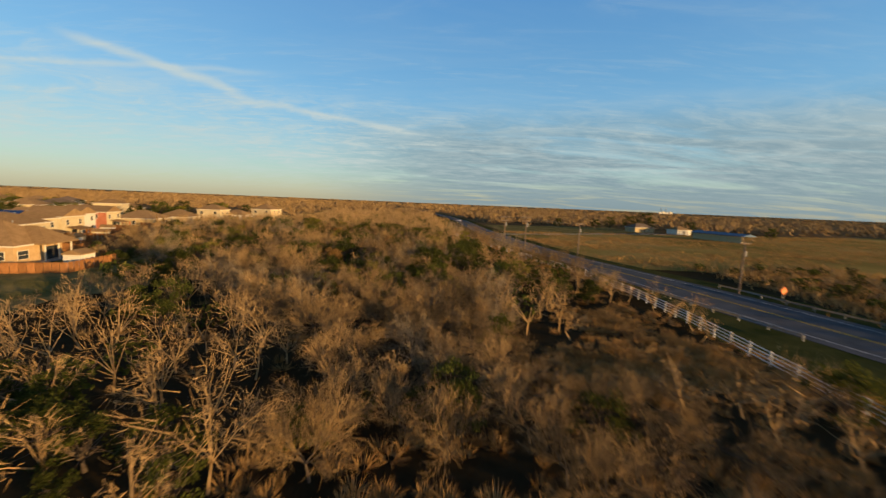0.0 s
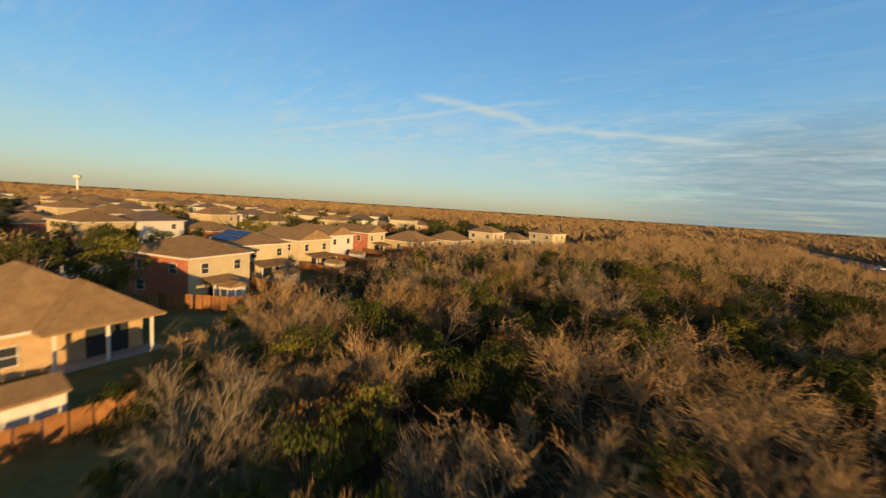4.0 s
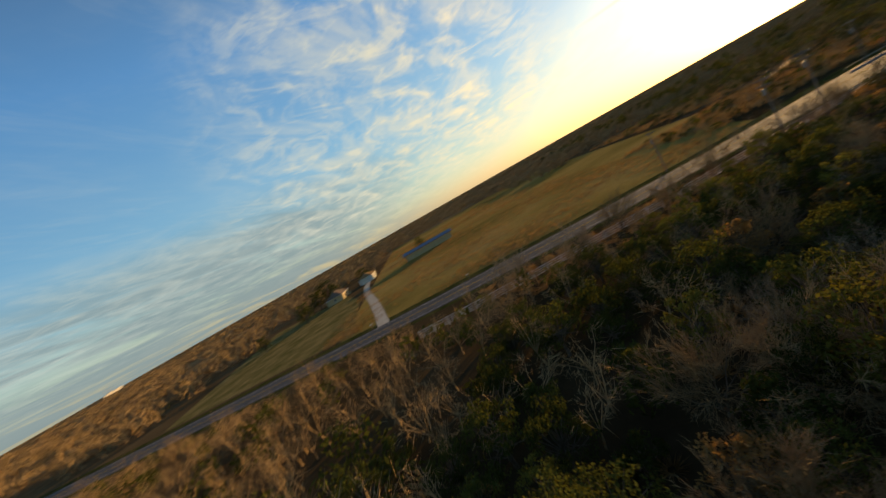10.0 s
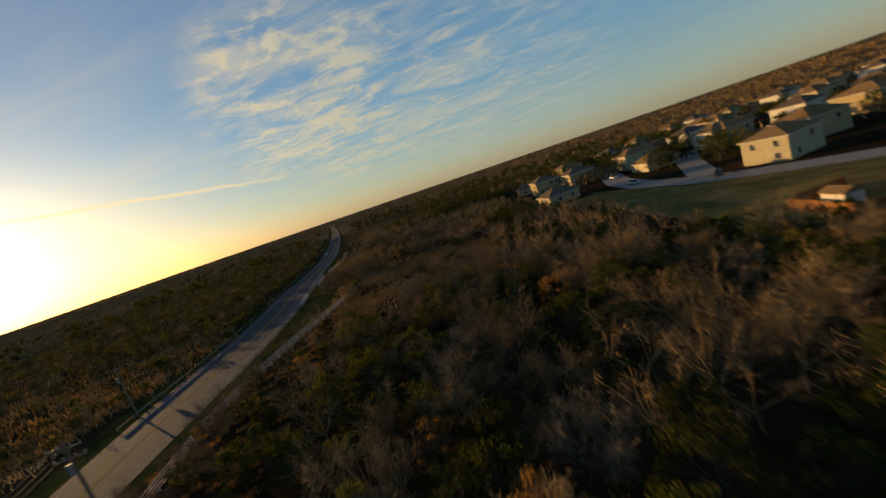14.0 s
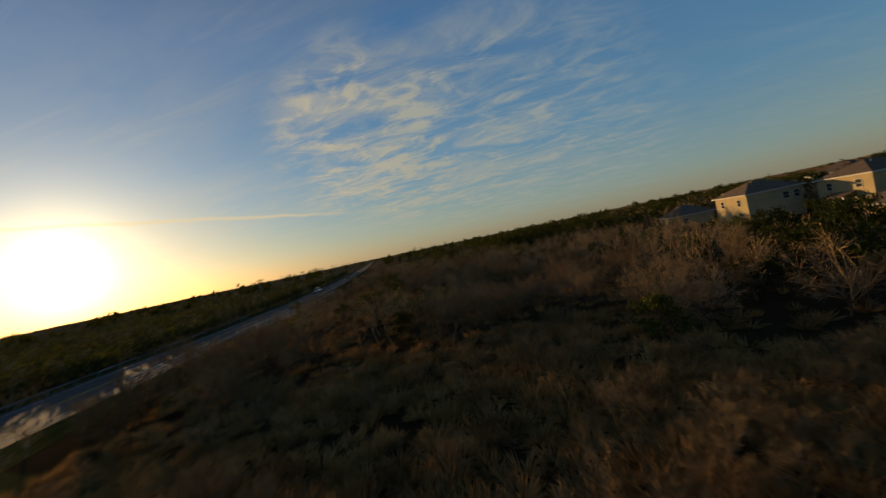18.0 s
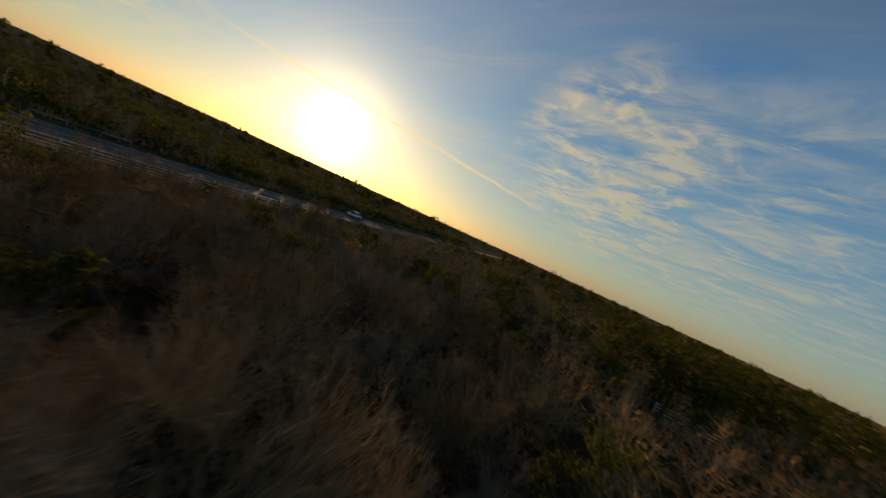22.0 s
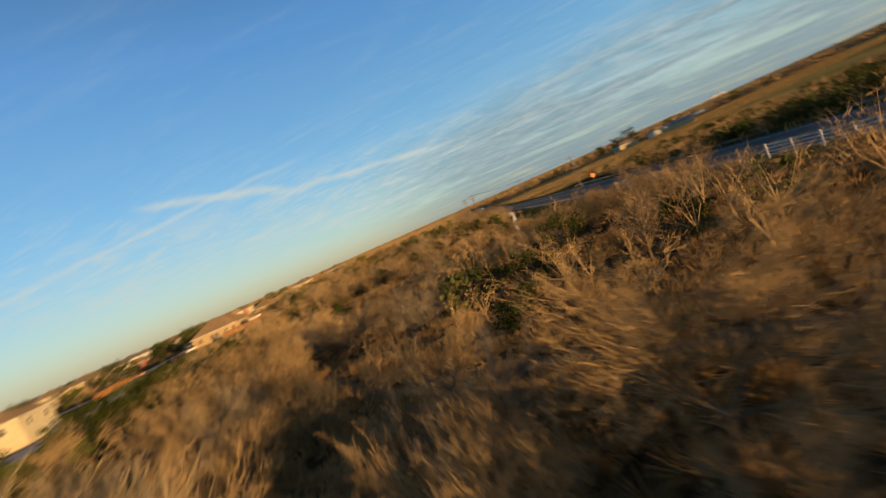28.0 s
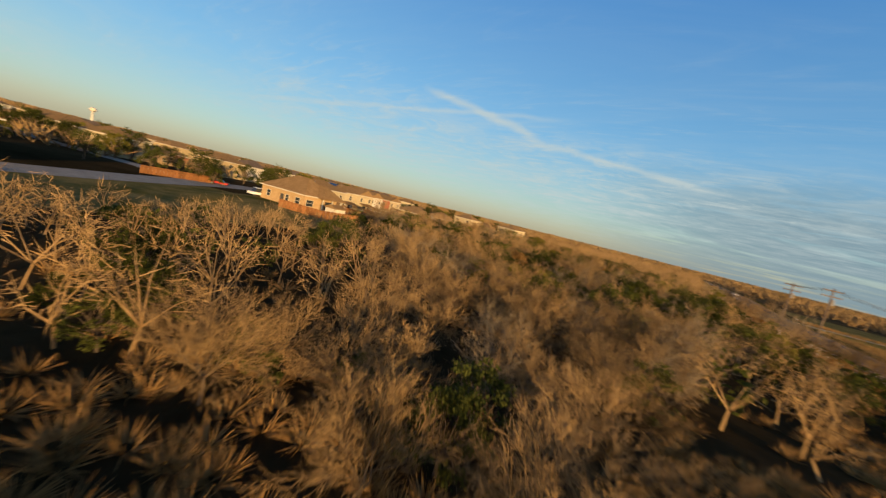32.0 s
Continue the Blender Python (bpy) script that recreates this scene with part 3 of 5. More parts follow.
BARE = [bare_tree_meshes(h, s, l, d, m, key) for h, s, l, d, m, key in (
    (6.0, 1.2, 6, 4, 1, "twig"), (5.4, 1.45, 7, 4, 1, "twig"), (6.4, 1.1, 7, 4, 2, "twig"), (4.8, 1.5, 7, 4, 3, "twig"),
    (5.8, 1.3, 6, 3, 1, "twig_grey"), (6.2, 1.5, 6, 2, 1, "twig_grey"), (4.2, 1.5, 7, 4, 3, "twig"), (5.2, 1.3, 6, 4, 2, "twig"))]
BARE_H = (6.0, 5.4, 6.4, 4.8, 5.8, 6.2, 4.2, 5.2)
LEAFY = [leafy_tree_meshes(h, s, key, c, n) for h, s, key, c, n in (
    (5.6, 2.8, "leaf_green", 36, 75), (4.4, 2.4, "leaf_green", 32, 75), (5.0, 2.3, "leaf_yellow", 32, 75), (3.0, 2.0, "leaf_green", 26, 70), (4.0, 1.9, "leaf_rust", 24, 60))]
LEAFY_LABEL = ("dark green live oak with dense small leaves", "low dark green evergreen tree in the wood", "willow with thin yellow-green foliage",
               "bushy dark green evergreen shrub", "small tree holding rust-brown dead leaves")
BARE_LABEL = ("leafless tan tree with fine upright twigs", "leafless spreading tree with tan twigs", "twin-stemmed leafless tree with tall twigs", "leafless multi-stemmed tan thicket tree",
              "leafless tree with pale grey branches", "wide leafless tree with pale grey crooked limbs", "low leafless multi-stemmed shrub tree", "slim leafless tree with two stems")


def plant(kinds, labels, k, x, y, size, turn, name, category, group):
    trunk, crown = kinds[k]
    ob = new(name, trunk)
    ob.matrix_world = Matrix.LocRotScale((x, y, 0), Euler((0, 0, turn)), (size, size, size * rng.uniform(0.9, 1.1)))
    tagged(ob, labels[k], category, group)
    c = new("crown", crown)
    c.parent = ob
    return ob


# the flight stays over a lane of the plan in which trees are kept low
LANE = ((0, -4), (1, 16), (-5, 34), (-20, 52), (-38, 64), (-53, 71), (-60, 92), (-57, 112), (-48, 128), (-38, 134), (-25, 121), (-14, 105), (-9, 85), (-5, 65), (4, 30), (12, 16),
        (13, 0), (9, -19), (11, -39), (15, -55), (27, -68), (38, -74), (53, -66), (54, -60), (38, -55), (30, -50), (18, -35), (14, -18), (13, -5))
BUILT = []   # circles kept free of trees: x, y, radius


def lane_gap(x, y):
    best = 1e9
    for (ax, ay), (bx, by) in zip(LANE, LANE[1:]):
        dx, dy = bx - ax, by - ay
        k = max(0.0, min(1.0, ((x - ax) * dx + (y - ay) * dy) / (dx * dx + dy * dy + 1e-9)))
        best = min(best, math.hypot(x - ax - k * dx, y - ay - k * dy))
    return best


CLEAR = ((8, 4, 8), (-1, 8, 9), (16, 12, 6), (13, 30, 6), (22, 33, 7), (28, 12, 8), (24, 0, 8), (34, 30, 6), (20, 45, 5), (46, -45, 4), (45, -36, 4), (49, -54, 4), (-56, 22, 14), (-58, 36, 10), (10, -6, 6), (34, -15, 4))
WEST = ((-200, -10), (-95, -13), (-70, -22), (-45, -25), (-25, -25), (-5, -40), (15, -42), (40, -44), (60, -52), (75, -70), (92, -79), (100, -84), (112, -90), (124, -96), (140, -102), (150, -105), (180, -98), (215, -88), (230, -88), (420, -110))


def west_edge(y):
    for (y0, x0), (y1, x1) in zip(WEST, WEST[1:]):
        if y0 <= y <= y1:
            return x0 + (x1 - x0) * (y - y0) / (y1 - y0)
    return -14 if y < -130 else -110


TRAIL = ((54, -66), (52, -58), (50.4, -53), (48.6, -46), (46.8, -38), (42, -36.2), (37, -38), (30, -35), (24, -32), (18, -31), (11, -24))


def trail_gap(x, y):
    best = 1e9
    for (ax, ay), (bx, by) in zip(TRAIL, TRAIL[1:]):
        dx, dy = bx - ax, by - ay
        k = max(0.0, min(1.0, ((x - ax) * dx + (y - ay) * dy) / (dx * dx + dy * dy)))
        best = min(best, math.hypot(x - ax - k * dx, y - ay - k * dy))
    return best


FENCE_Y = (-80, -61, -44, -28, -21, -7, 7, 9.5, 22, 33, 46, 60, 75, 97, 120, 142, 162)
FENCE_X = (74, 67, 62.5, 60, 58.5, 54, 50.5, 46.5, 28.8, 29.3, 30, 29.8, 28, 21, 13.5, 8, 4)


def free(x, y, margin=0.0):
    if -80 < y < 162 and float(np.interp(y, FENCE_Y, FENCE_X)) - 1.6 < x < 60:
        return False
    if trail_gap(x, y) < 2.6:
        return False
    s, e = road_coord(x, y)
    if -1.0 - margin < e < ROAD_X + 5 + margin:
        return False
    if e > 0 and 58 < s < 176 and e < 330 or 75 < e < 330 and 15 < s < 60:
        return False
    for cx, cy, r in CLEAR:
        if math.hypot(x - cx, y - cy) < r + margin:
            return False
    for cx, cy, r in BUILT:
        if math.hypot(x - cx, y - cy) < r + margin:
            return False
    return True


# ---- houses ----
def roof_hip(w, d, z, rise, over=0.45, gable=False):
    """A hip or gable roof over a w by d house, ridge along the longer side, with a slab's thickness."""
    bm = bmesh.new()
    x, y = w / 2 + over, d / 2 + over
    if w >= d:
        k = 0 if gable else min(y * 0.95, x * 0.8)
        ridge = ((-x + k, 0), (x - k, 0))
    else:
        k = 0 if gable else min(x * 0.95, y * 0.8)
        ridge = ((0, -y + k), (0, y - k))
    low = [bm.verts.new(p) for p in ((-x, -y, z), (x, -y, z), (x, y, z), (-x, y, z))]
    eav = [bm.verts.new((v.co.x, v.co.y, z + 0.16)) for v in low]
    r = [bm.verts.new((*p, z + rise)) for p in ridge]
    bm.faces.new(low[::-1])
    for k in range(4):
        bm.faces.new((low[k], low[(k + 1) % 4], eav[(k + 1) % 4], eav[k]))
    if w >= d:
        quads = ((eav[0], eav[1], r[1], r[0]), (eav[1], eav[2], r[1]), (eav[2], eav[3], r[0], r[1]), (eav[3], eav[0], r[0]))
    else:
        quads = ((eav[0], eav[1], r[0]), (eav[1], eav[2], r[1], r[0]), (eav[2], eav[3], r[1]), (eav[3], eav[0], r[0], r[1]))
    for q in quads:
        bm.faces.new(q)
    return bm


def add_window(parent, x, y, z, w, h, side):
    """side: 0 south, 1 east, 2 north, 3 west of the house's own axes."""
    turn = pose(x, y, z, 0, 0, (0, 90, 180, 270)[side])
    win = part("window", boxes((-w / 2, -0.02, -h / 2, w / 2, 0.015, h / 2)), M["glass"], parent, "dark glass pane", turn)
    t = 0.07
    part("window_frame", boxes((-w / 2 - t, -0.05, -h / 2 - t, -w / 2, 0.02, h / 2 + t), (w / 2, -0.05, -h / 2 - t, w / 2 + t, 0.02, h / 2 + t),
                               (-w / 2, -0.05, h / 2, w / 2, 0.02, h / 2 + t), (-w / 2, -0.05, -h / 2 - t, w / 2, 0.02, -h / 2), (-w / 2, -0.045, -0.03, w / 2, 0.02, 0.03)), M["white"], win)
    return win


def house(x, y, turn, w, d, storeys, wall, roof, label, group, windows=(), patio=None, solar=False, gable=False, rise=None, brick_side=None, chimney=False, vents=2, z=0.0):
    """A house centred at x, y; its own south side is turned by turn degrees. windows: (side, offset, floor, width)."""
    h = 2.75 * storeys + 0.15
    rise = rise or min(w, d) * 0.24
    ob = empty("house", pose(x, y, z, 0, 0, turn), label, "house", group)
    part("wall", boxes((-w / 2, -d / 2, -0.1, w / 2, d / 2, h)), M[wall], ob)
    if brick_side is not None:
        side = {0: (-w / 2, -d / 2 - 0.03, -0.1, w / 2, -d / 2 - 0.002, h - 0.02), 1: (w / 2 + 0.002, -d / 2, -0.1, w / 2 + 0.03, d / 2, h - 0.02),
                2: (-w / 2, d / 2 + 0.002, -0.1, w / 2, d / 2 + 0.03, h - 0.02), 3: (-w / 2 - 0.03, -d / 2, -0.1, -w / 2 - 0.002, d / 2, h - 0.02)}[brick_side]
        part("brick_wall", boxes(side), M["brick"], ob, "red brick side wall")
    if gable:
        if w >= d:
            for xx in (-w / 2, w / 2 - 0.1):
                bm = bmesh.new()
                v = [bm.verts.new(p) for p in ((xx, -d / 2, h), (xx, d / 2, h), (xx, 0, h + rise - 0.12), (xx + 0.1, -d / 2, h), (xx + 0.1, d / 2, h), (xx + 0.1, 0, h + rise - 0.12))]
                for q in ((0, 1, 2), (5, 4, 3), (0, 3, 4, 1), (1, 4, 5, 2), (2, 5, 3, 0)):
                    bm.faces.new([v[i] for i in q])
                part("gable_wall", bm, M[wall], ob)
        else:
            for yy in (-d / 2, d / 2 - 0.1):
                bm = bmesh.new()
                v = [bm.verts.new(p) for p in ((-w / 2, yy, h), (w / 2, yy, h), (0, yy, h + rise - 0.12), (-w / 2, yy + 0.1, h), (w / 2, yy + 0.1, h), (0, yy + 0.1, h + rise - 0.12))]
                for q in ((0, 1, 2), (5, 4, 3), (0, 3, 4, 1), (1, 4, 5, 2), (2, 5, 3, 0)):
                    bm.faces.new([v[i] for i in q])
                part("gable_wall", bm, M[wall], ob)
    r = part("roof", roof_hip(w, d, h - 0.05, rise, gable=gable), M[roof], ob, "shingled pitched roof")
    fas = 0.45
    part("fascia", boxes((-w / 2 - fas - 0.03, -d / 2 - fas - 0.03, h - 0.08, w / 2 + fas + 0.03, -d / 2 - fas - 0.004, h + 0.12), (-w / 2 - fas - 0.03, d / 2 + fas + 0.004, h - 0.08, w / 2 + fas + 0.03, d / 2 + fas + 0.03, h + 0.12),
                         (-w / 2 - fas - 0.03, -d / 2 - fas, h - 0.08, -w / 2 - fas - 0.004, d / 2 + fas, h + 0.12), (w / 2 + fas + 0.004, -d / 2 - fas, h - 0.08, w / 2 + fas + 0.03, d / 2 + fas, h + 0.12)), M["white"], ob, "pale eaves board")
    for k in range(vents):
        bm = bmesh.new()
        px = (k - 0.5) * w * 0.3
        rod(bm, (px, d * 0.16, h + rise * 0.4), (px, d * 0.16, h + rise * 0.95), 0.06)
        part("roof_vent", bm, M["steel"], r)
    for side, off, floor, ww in windows:
        zz = 1.45 + 2.75 * floor
        at = {0: (off, -d / 2 - 0.03), 1: (w / 2 + 0.03, off), 2: (off, d / 2 + 0.03), 3: (-w / 2 - 0.03, off)}[side]
        if side == brick_side:
            at = tuple(c * 1.0 + (0.03 if c == max(at, key=abs) and c > 0 else (-0.03 if c == max(at, key=abs) else 0)) for c in at)
        add_window(ob, *at, zz, ww, 1.25, side)
    if patio:
        side, off, pw, pd, deck = patio
        m = {0: pose(off, -d / 2, 0), 1: pose(w / 2, off, 0, 0, 0, 90), 2: pose(off, d / 2, 0, 0, 0, 180), 3: pose(-w / 2, off, 0, 0, 0, 270)}[side]
        bm = bmesh.new()
        v = [bm.verts.new(p) for p in ((-pw / 2, -pd, 2.35), (pw / 2, -pd, 2.35), (pw / 2, -0.05, 2.95), (-pw / 2, -0.05, 2.95), (-pw / 2, -pd, 2.5), (pw / 2, -pd, 2.5), (pw / 2, -0.05, 3.1), (-pw / 2, -0.05, 3.1))]
        for q in ((3, 2, 1, 0), (4, 5, 6, 7), (0, 1, 5, 4), (1, 2, 6, 5), (2, 3, 7, 6), (3, 0, 4, 7)):
            bm.faces.new([v[i] for i in q])
        pr = part("patio_roof", bm, M[roof], ob, "sloping shingled patio roof", m)
        for k in range(3):
            px = -pw / 2 + 0.15 + k * (pw - 0.3) / 2
            part("post", boxes((px - 0.09, -pd + 0.06, 0.15, px + 0.09, -pd + 0.24, 2.38)), M["white" if deck != "red_deck" else "red_deck"], ob, at=m)
        part("patio_deck", boxes((-pw / 2, -pd, 0.0, pw / 2, -0.02, 0.18)), M[deck], ob, at=m)
        part("patio_door", boxes((-1.0, -0.06, 0.2, 1.0, -0.01, 2.2)), M["glass"], ob, "dark glass patio door", m)
    else:
        part("door", boxes((-0.5, -d / 2 - 0.05, 0.0, 0.5, -d / 2 - 0.01, 2.05), bevel=0.01), M["dark"], ob, "dark panelled door")
    if solar:
        slope = math.atan2(rise - 0.2, d / 2 + 0.45)
        for k in range(6):
            for j in range(2):
                px, py = -w * 0.27 + k * 1.05, -d * 0.18 - j * 1.75
                z = h + 0.12 + (rise - 0.16) * (1 - (abs(py) / (d / 2 + 0.45))) + 0.12
                part("solar_panel", boxes((-0.5, -0.82, -0.02, 0.5, 0.82, 0.03)), M["solar"], r, "dark blue solar panel", pose(px, py, z, math.degrees(slope), 0, 0))
    if chimney:
        part("chimney", boxes((w * 0.2, -0.5, h, w * 0.2 + 0.9, 0.5, h + rise + 0.7), bevel=0.02), M[wall], ob)
    BUILT.append((x, y, max(w, d) / 2 + 1.5))
    return ob


RISE = 1.3   # the corner house stands on a low mound


def mound(x, y):
    """Height of the corner house's mound."""
    d = math.hypot(x + 64, y - 59)
    k = min(1.0, max(0.0, (24 - d) / 11))
    return RISE * k * k * (3 - 2 * k)


ROW = "houses along the wood"
TURN = 22
W2 = ((0, -3, 0, 1.4), (0, 3, 1, 1.2), (0, -3, 1, 1.2), (1, -2.5, 1, 1.0), (1, 2.5, 1, 1.0), (1, 2.5, 0, 1.2), (3, 0, 1, 1.0), (2, -2, 1, 1.2), (2, 3, 0, 1.2))
# the row north of the side street; each house's own east side looks at the wood
corner = house(-70.5, 60, 12, 12.5, 9.6, 1, "brick_pale", "shingle", "low pale-brick house with a wide brown hip roof", ROW,
               ((1, -3.2, 0, 1.9), (0, -4, 0, 1.0), (0, 1.5, 0, 0.9), (0, 4.5, 0, 1.2), (2, 2, 0, 1.2)), rise=3.6, z=RISE)
# its lower wing over an open corner porch
part("roof", roof_hip(7.5, 6.4, 2.86, 2.7, over=0.4), M["shingle"], corner, "lower hipped porch roof", pose(4.2, 1.9, 0))
for px, py in ((7.6, -0.9), (7.6, 2.0), (7.6, 4.8)):
    part("post", boxes((px - 0.09, py - 0.09, 0.1, px + 0.09, py + 0.09, 2.9)), M["white"], corner, "white porch post")
part("porch_slab", boxes((6.3, -1.0, 0.0, 7.9, 5.5, 0.12)), M["concrete"], corner)
part("patio_door", boxes((6.26, 1.2, 0.15, 6.31, 3.8, 2.25)), M["glass"], corner, "dark glass patio door")
house(-88.5, 77, 20, 11, 9.5, 2, "cream", "shingle", "two-storey cream house with one red brick side", ROW, W2, (1, -1, 4.0, 2.4, "cedar"), brick_side=0)
house(-98.5, 88.8, 12, 11, 9, 2, "cream", "shingle", "two-storey cream house with solar panels on its roof", ROW, W2, (1, 0, 7, 3.4, "concrete"), solar=True)
house(-103.5, 101, 15, 11.5, 9, 2, "cream", "shingle", "two-storey cream house with a covered patio", ROW, W2, (1, 0, 6, 3.2, "cedar"), gable=True)
house(-111.5, 113, 15, 12, 9, 2, "white", "shingle", "two-storey white house with a gable roof", ROW, W2, gable=True)
house(-116.5, 128.5, 15, 12, 8.5, 2, "cream", "shingle", "two-storey house with red brick side and red deck", ROW, W2, (1, 0, 5, 3.6, "red_deck"), brick_side=0, gable=True)
house(-114, 147, 12, 13, 13, 1, "tan", "shingle", "low tan house with a brown hip roof", ROW, ((1, -3, 0, 1.4), (1, 3, 0, 1.4), (0, 0, 0, 1.2)), rise=3.0)
house(-113, 166, 10, 11, 13, 1, "cream", "shingle", "long low cream house under a hip roof", ROW, ((1, -3, 0, 1.4), (1, 3, 0, 1.4), (0, 0, 0, 1.2)), rise=3.0)
house(-109, 184, 5, 10, 10, 2, "cream", "shingle", "two-storey cream house beside a green tree", ROW, W2)
house(-106, 200, 2, 10, 10, 1, "white", "shingle", "low white house at the wood's edge", ROW, ((1, -2, 0, 1.4), (0, 0, 0, 1.2)), rise=2.6)
house(-99, 217, -4, 11, 12, 2, "cream", "shingle", "last two-storey cream house of the row", ROW, W2)
# south of the side street
SOUTH = "houses south of the side street"
house(-33, -31, 20, 11.5, 9.5, 1, "tan", "shingle_dark", "low tan house with a dark hip roof", SOUTH, ((1, -2, 0, 1.2), (2, 2, 0, 1.4), (2, -3, 0, 1.0)), rise=2.8)
house(-46, -62, 15, 10.5, 9.5, 2, "tan", "shingle_dark", "two-storey tan house facing the low sun", SOUTH, W2 + ((2, 0, 0, 1.6), (2, -4, 1, 1.0)), (1, 0, 4, 2.5, "concrete"))
house(-33, -72, 12, 10.5, 9.5, 2, "tan", "shingle_dark", "two-storey tan house with a dark roof", SOUTH, W2 + ((2, 0, 0, 1.6), (2, -4, 1, 1.0)))
house(-26, -94, 8, 9.5, 8.5, 1, "tan", "shingle_dark", "low tan house with a dark roof at the row's end", SOUTH, ((1, -2, 0, 1.2), (2, 2, 0, 1.4)), rise=2.6)
house(-80, 9, 28, 12, 10, 2, "cream", "shingle", "two-storey cream house across the street", SOUTH, W2)
house(-96, -6, 15, 11, 11, 2, "tan", "shingle", "two-storey tan house behind the corner house", SOUTH, W2)
house(-70, -42, 12, 12, 11, 1, "cream", "shingle", "low cream house on the side street", SOUTH, ((2, 2, 0, 1.4), (2, -3, 0, 1.0)), rise=2.8)
house(-70, -64, 10, 12, 11, 2, "cream", "shingle", "two-storey cream house inside the estate", SOUTH, W2)
house(-96, -50, 10, 12, 11, 2, "white", "shingle", "two-storey white house inside the estate", SOUTH, W2)

# the estate behind: repeated houses in rows
rows_far = []
for r in range(1, 9):
    for k in range(12):
        x = -112 - r * 31 - k * 3.5 + rng.normal() * 2
        y = 44 + k * 17 + rng.normal() * 2 - r * 5
        rows_far.append((x, y, r))
for r in range(0, 6):
    for k in range(6):
        rows_far.append((-100 - k * 24 + rng.normal() * 2, -20 - r * 30 + rng.normal() * 2, r))
for k in range(5):
    rows_far.append((-50 - k * 24, -110 + rng.normal() * 3, 1))
first = {}
for n, (x, y, r) in enumerate(rows_far):
    kind = n % 5
    if kind not in first:
        wall, storeys, roof = (("cream", 2, "shingle"), ("brick_pale", 1, "shingle"), ("tan", 2, "shingle"), ("white", 2, "shingle_dark"), ("brick", 1, "shingle"))[kind]
        first[kind] = house(x, y, TURN + 90 * (n % 2), 12, 10.5, storeys, wall, roof,
                            ("two-storey cream house of the estate", "low brick house of the estate", "two-storey tan house of the estate", "two-storey white house with a dark roof", "low red brick house of the estate")[kind],
                            "houses of the estate", ((0, -3, 0, 1.4), (1, 2, 0, 1.2), (1, -2, storeys - 1, 1.2), (0, 3, storeys - 1, 1.2)), vents=0)
    else:
        copy_thing(first[kind], pose(x, y, 0, 0, 0, TURN + 90 * (n % 4)))
        BUILT.append((x, y, 8))


# ---- planting the wood ----
# trees that stand out, and a few added to darken shade: place, height, which kind
TALL_BARE = ((-57.4, 119.6, 6.4, 5), (-59.3, 107.5, 4.8, 1), (-46, 110.6, 6.4, 4), (-41.4, 104.9, 6.2, 5), (-76, 120, 4.6, 0), (-80, 111.2, 3.8, 3), (-64.4, 95.3, 4.3, 4), (-26.6, 61.2, 6.2, 2), (-32, 55.4, 5.6, 7),
             (-26.6, 76.8, 6.1, 2), (-34.2, 60.6, 6.2, 3), (-36.4, 83.2, 6.0, 0), (-16, 86, 5.6, 3), (-29, 86, 5.8, 2), (-34, 75, 5.4, 3), (-8.7, 73, 4.6, 5), (41.8, -58, 4.0, 4), (38.7, -36, 3.6, 1),
             (34, 2, 3.4, 7), (37.5, -2, 3.8, 1), (31, 2.5, 3.0, 6), (40.5, 3.5, 3.6, 3), (36, -7, 4.4, 0), (44, 0.5, 3.6, 7), (33, -4, 4.4, 3), (39, -9, 4.6, 2), (42, -6, 4.4, 1), (45, -12, 4.6, 3), (30, -7, 4.3, 7), (47, -7, 4.2, 0), (40, -14, 4.4, 7))
TALL_LEAFY = ((-67.7, 101.7, 4.4, 2), (-48.4, 117.6, 6.6, 0), (-50, 93.3, 4.3, 2), (-56.5, 107.9, 4.6, 2), (-54, 103.6, 3.6, 1), (-10, 56, 3.8, 2), (-61.5, 103.8, 3.6, 1), (-45, 98, 4.6, 0), (-29.5, 66, 3.4, 1), (-38, 66, 3.2, 3), (-17, -9, 5.4, 0), (-20.5, -13, 5.6, 0), (-14.5, -14, 5.0, 1), (-22, -19, 5.2, 1), (-17.5, -20, 5.4, 0), (-12, -22, 4.8, 1), (-24, -8, 4.6, 1),
              # the six from (-40, 54.5) on are added dark shrubs standing in for shade
              (-19, -27, 5.0, 0), (-13.5, -30, 4.8, 1), (-40, 54.5, 2.8, 3), (-42.5, 58.5, 2.8, 3), (-37.5, 51.5, 2.6, 3), (-44.5, 54.5, 2.6, 3), (-36.5, 56.5, 3.0, 1), (-41, 63, 2.9, 3))


def near_landmark(x, y):
    return any(math.hypot(x - p[0], y - p[1]) < 2.3 for p in TALL_BARE + TALL_LEAFY)


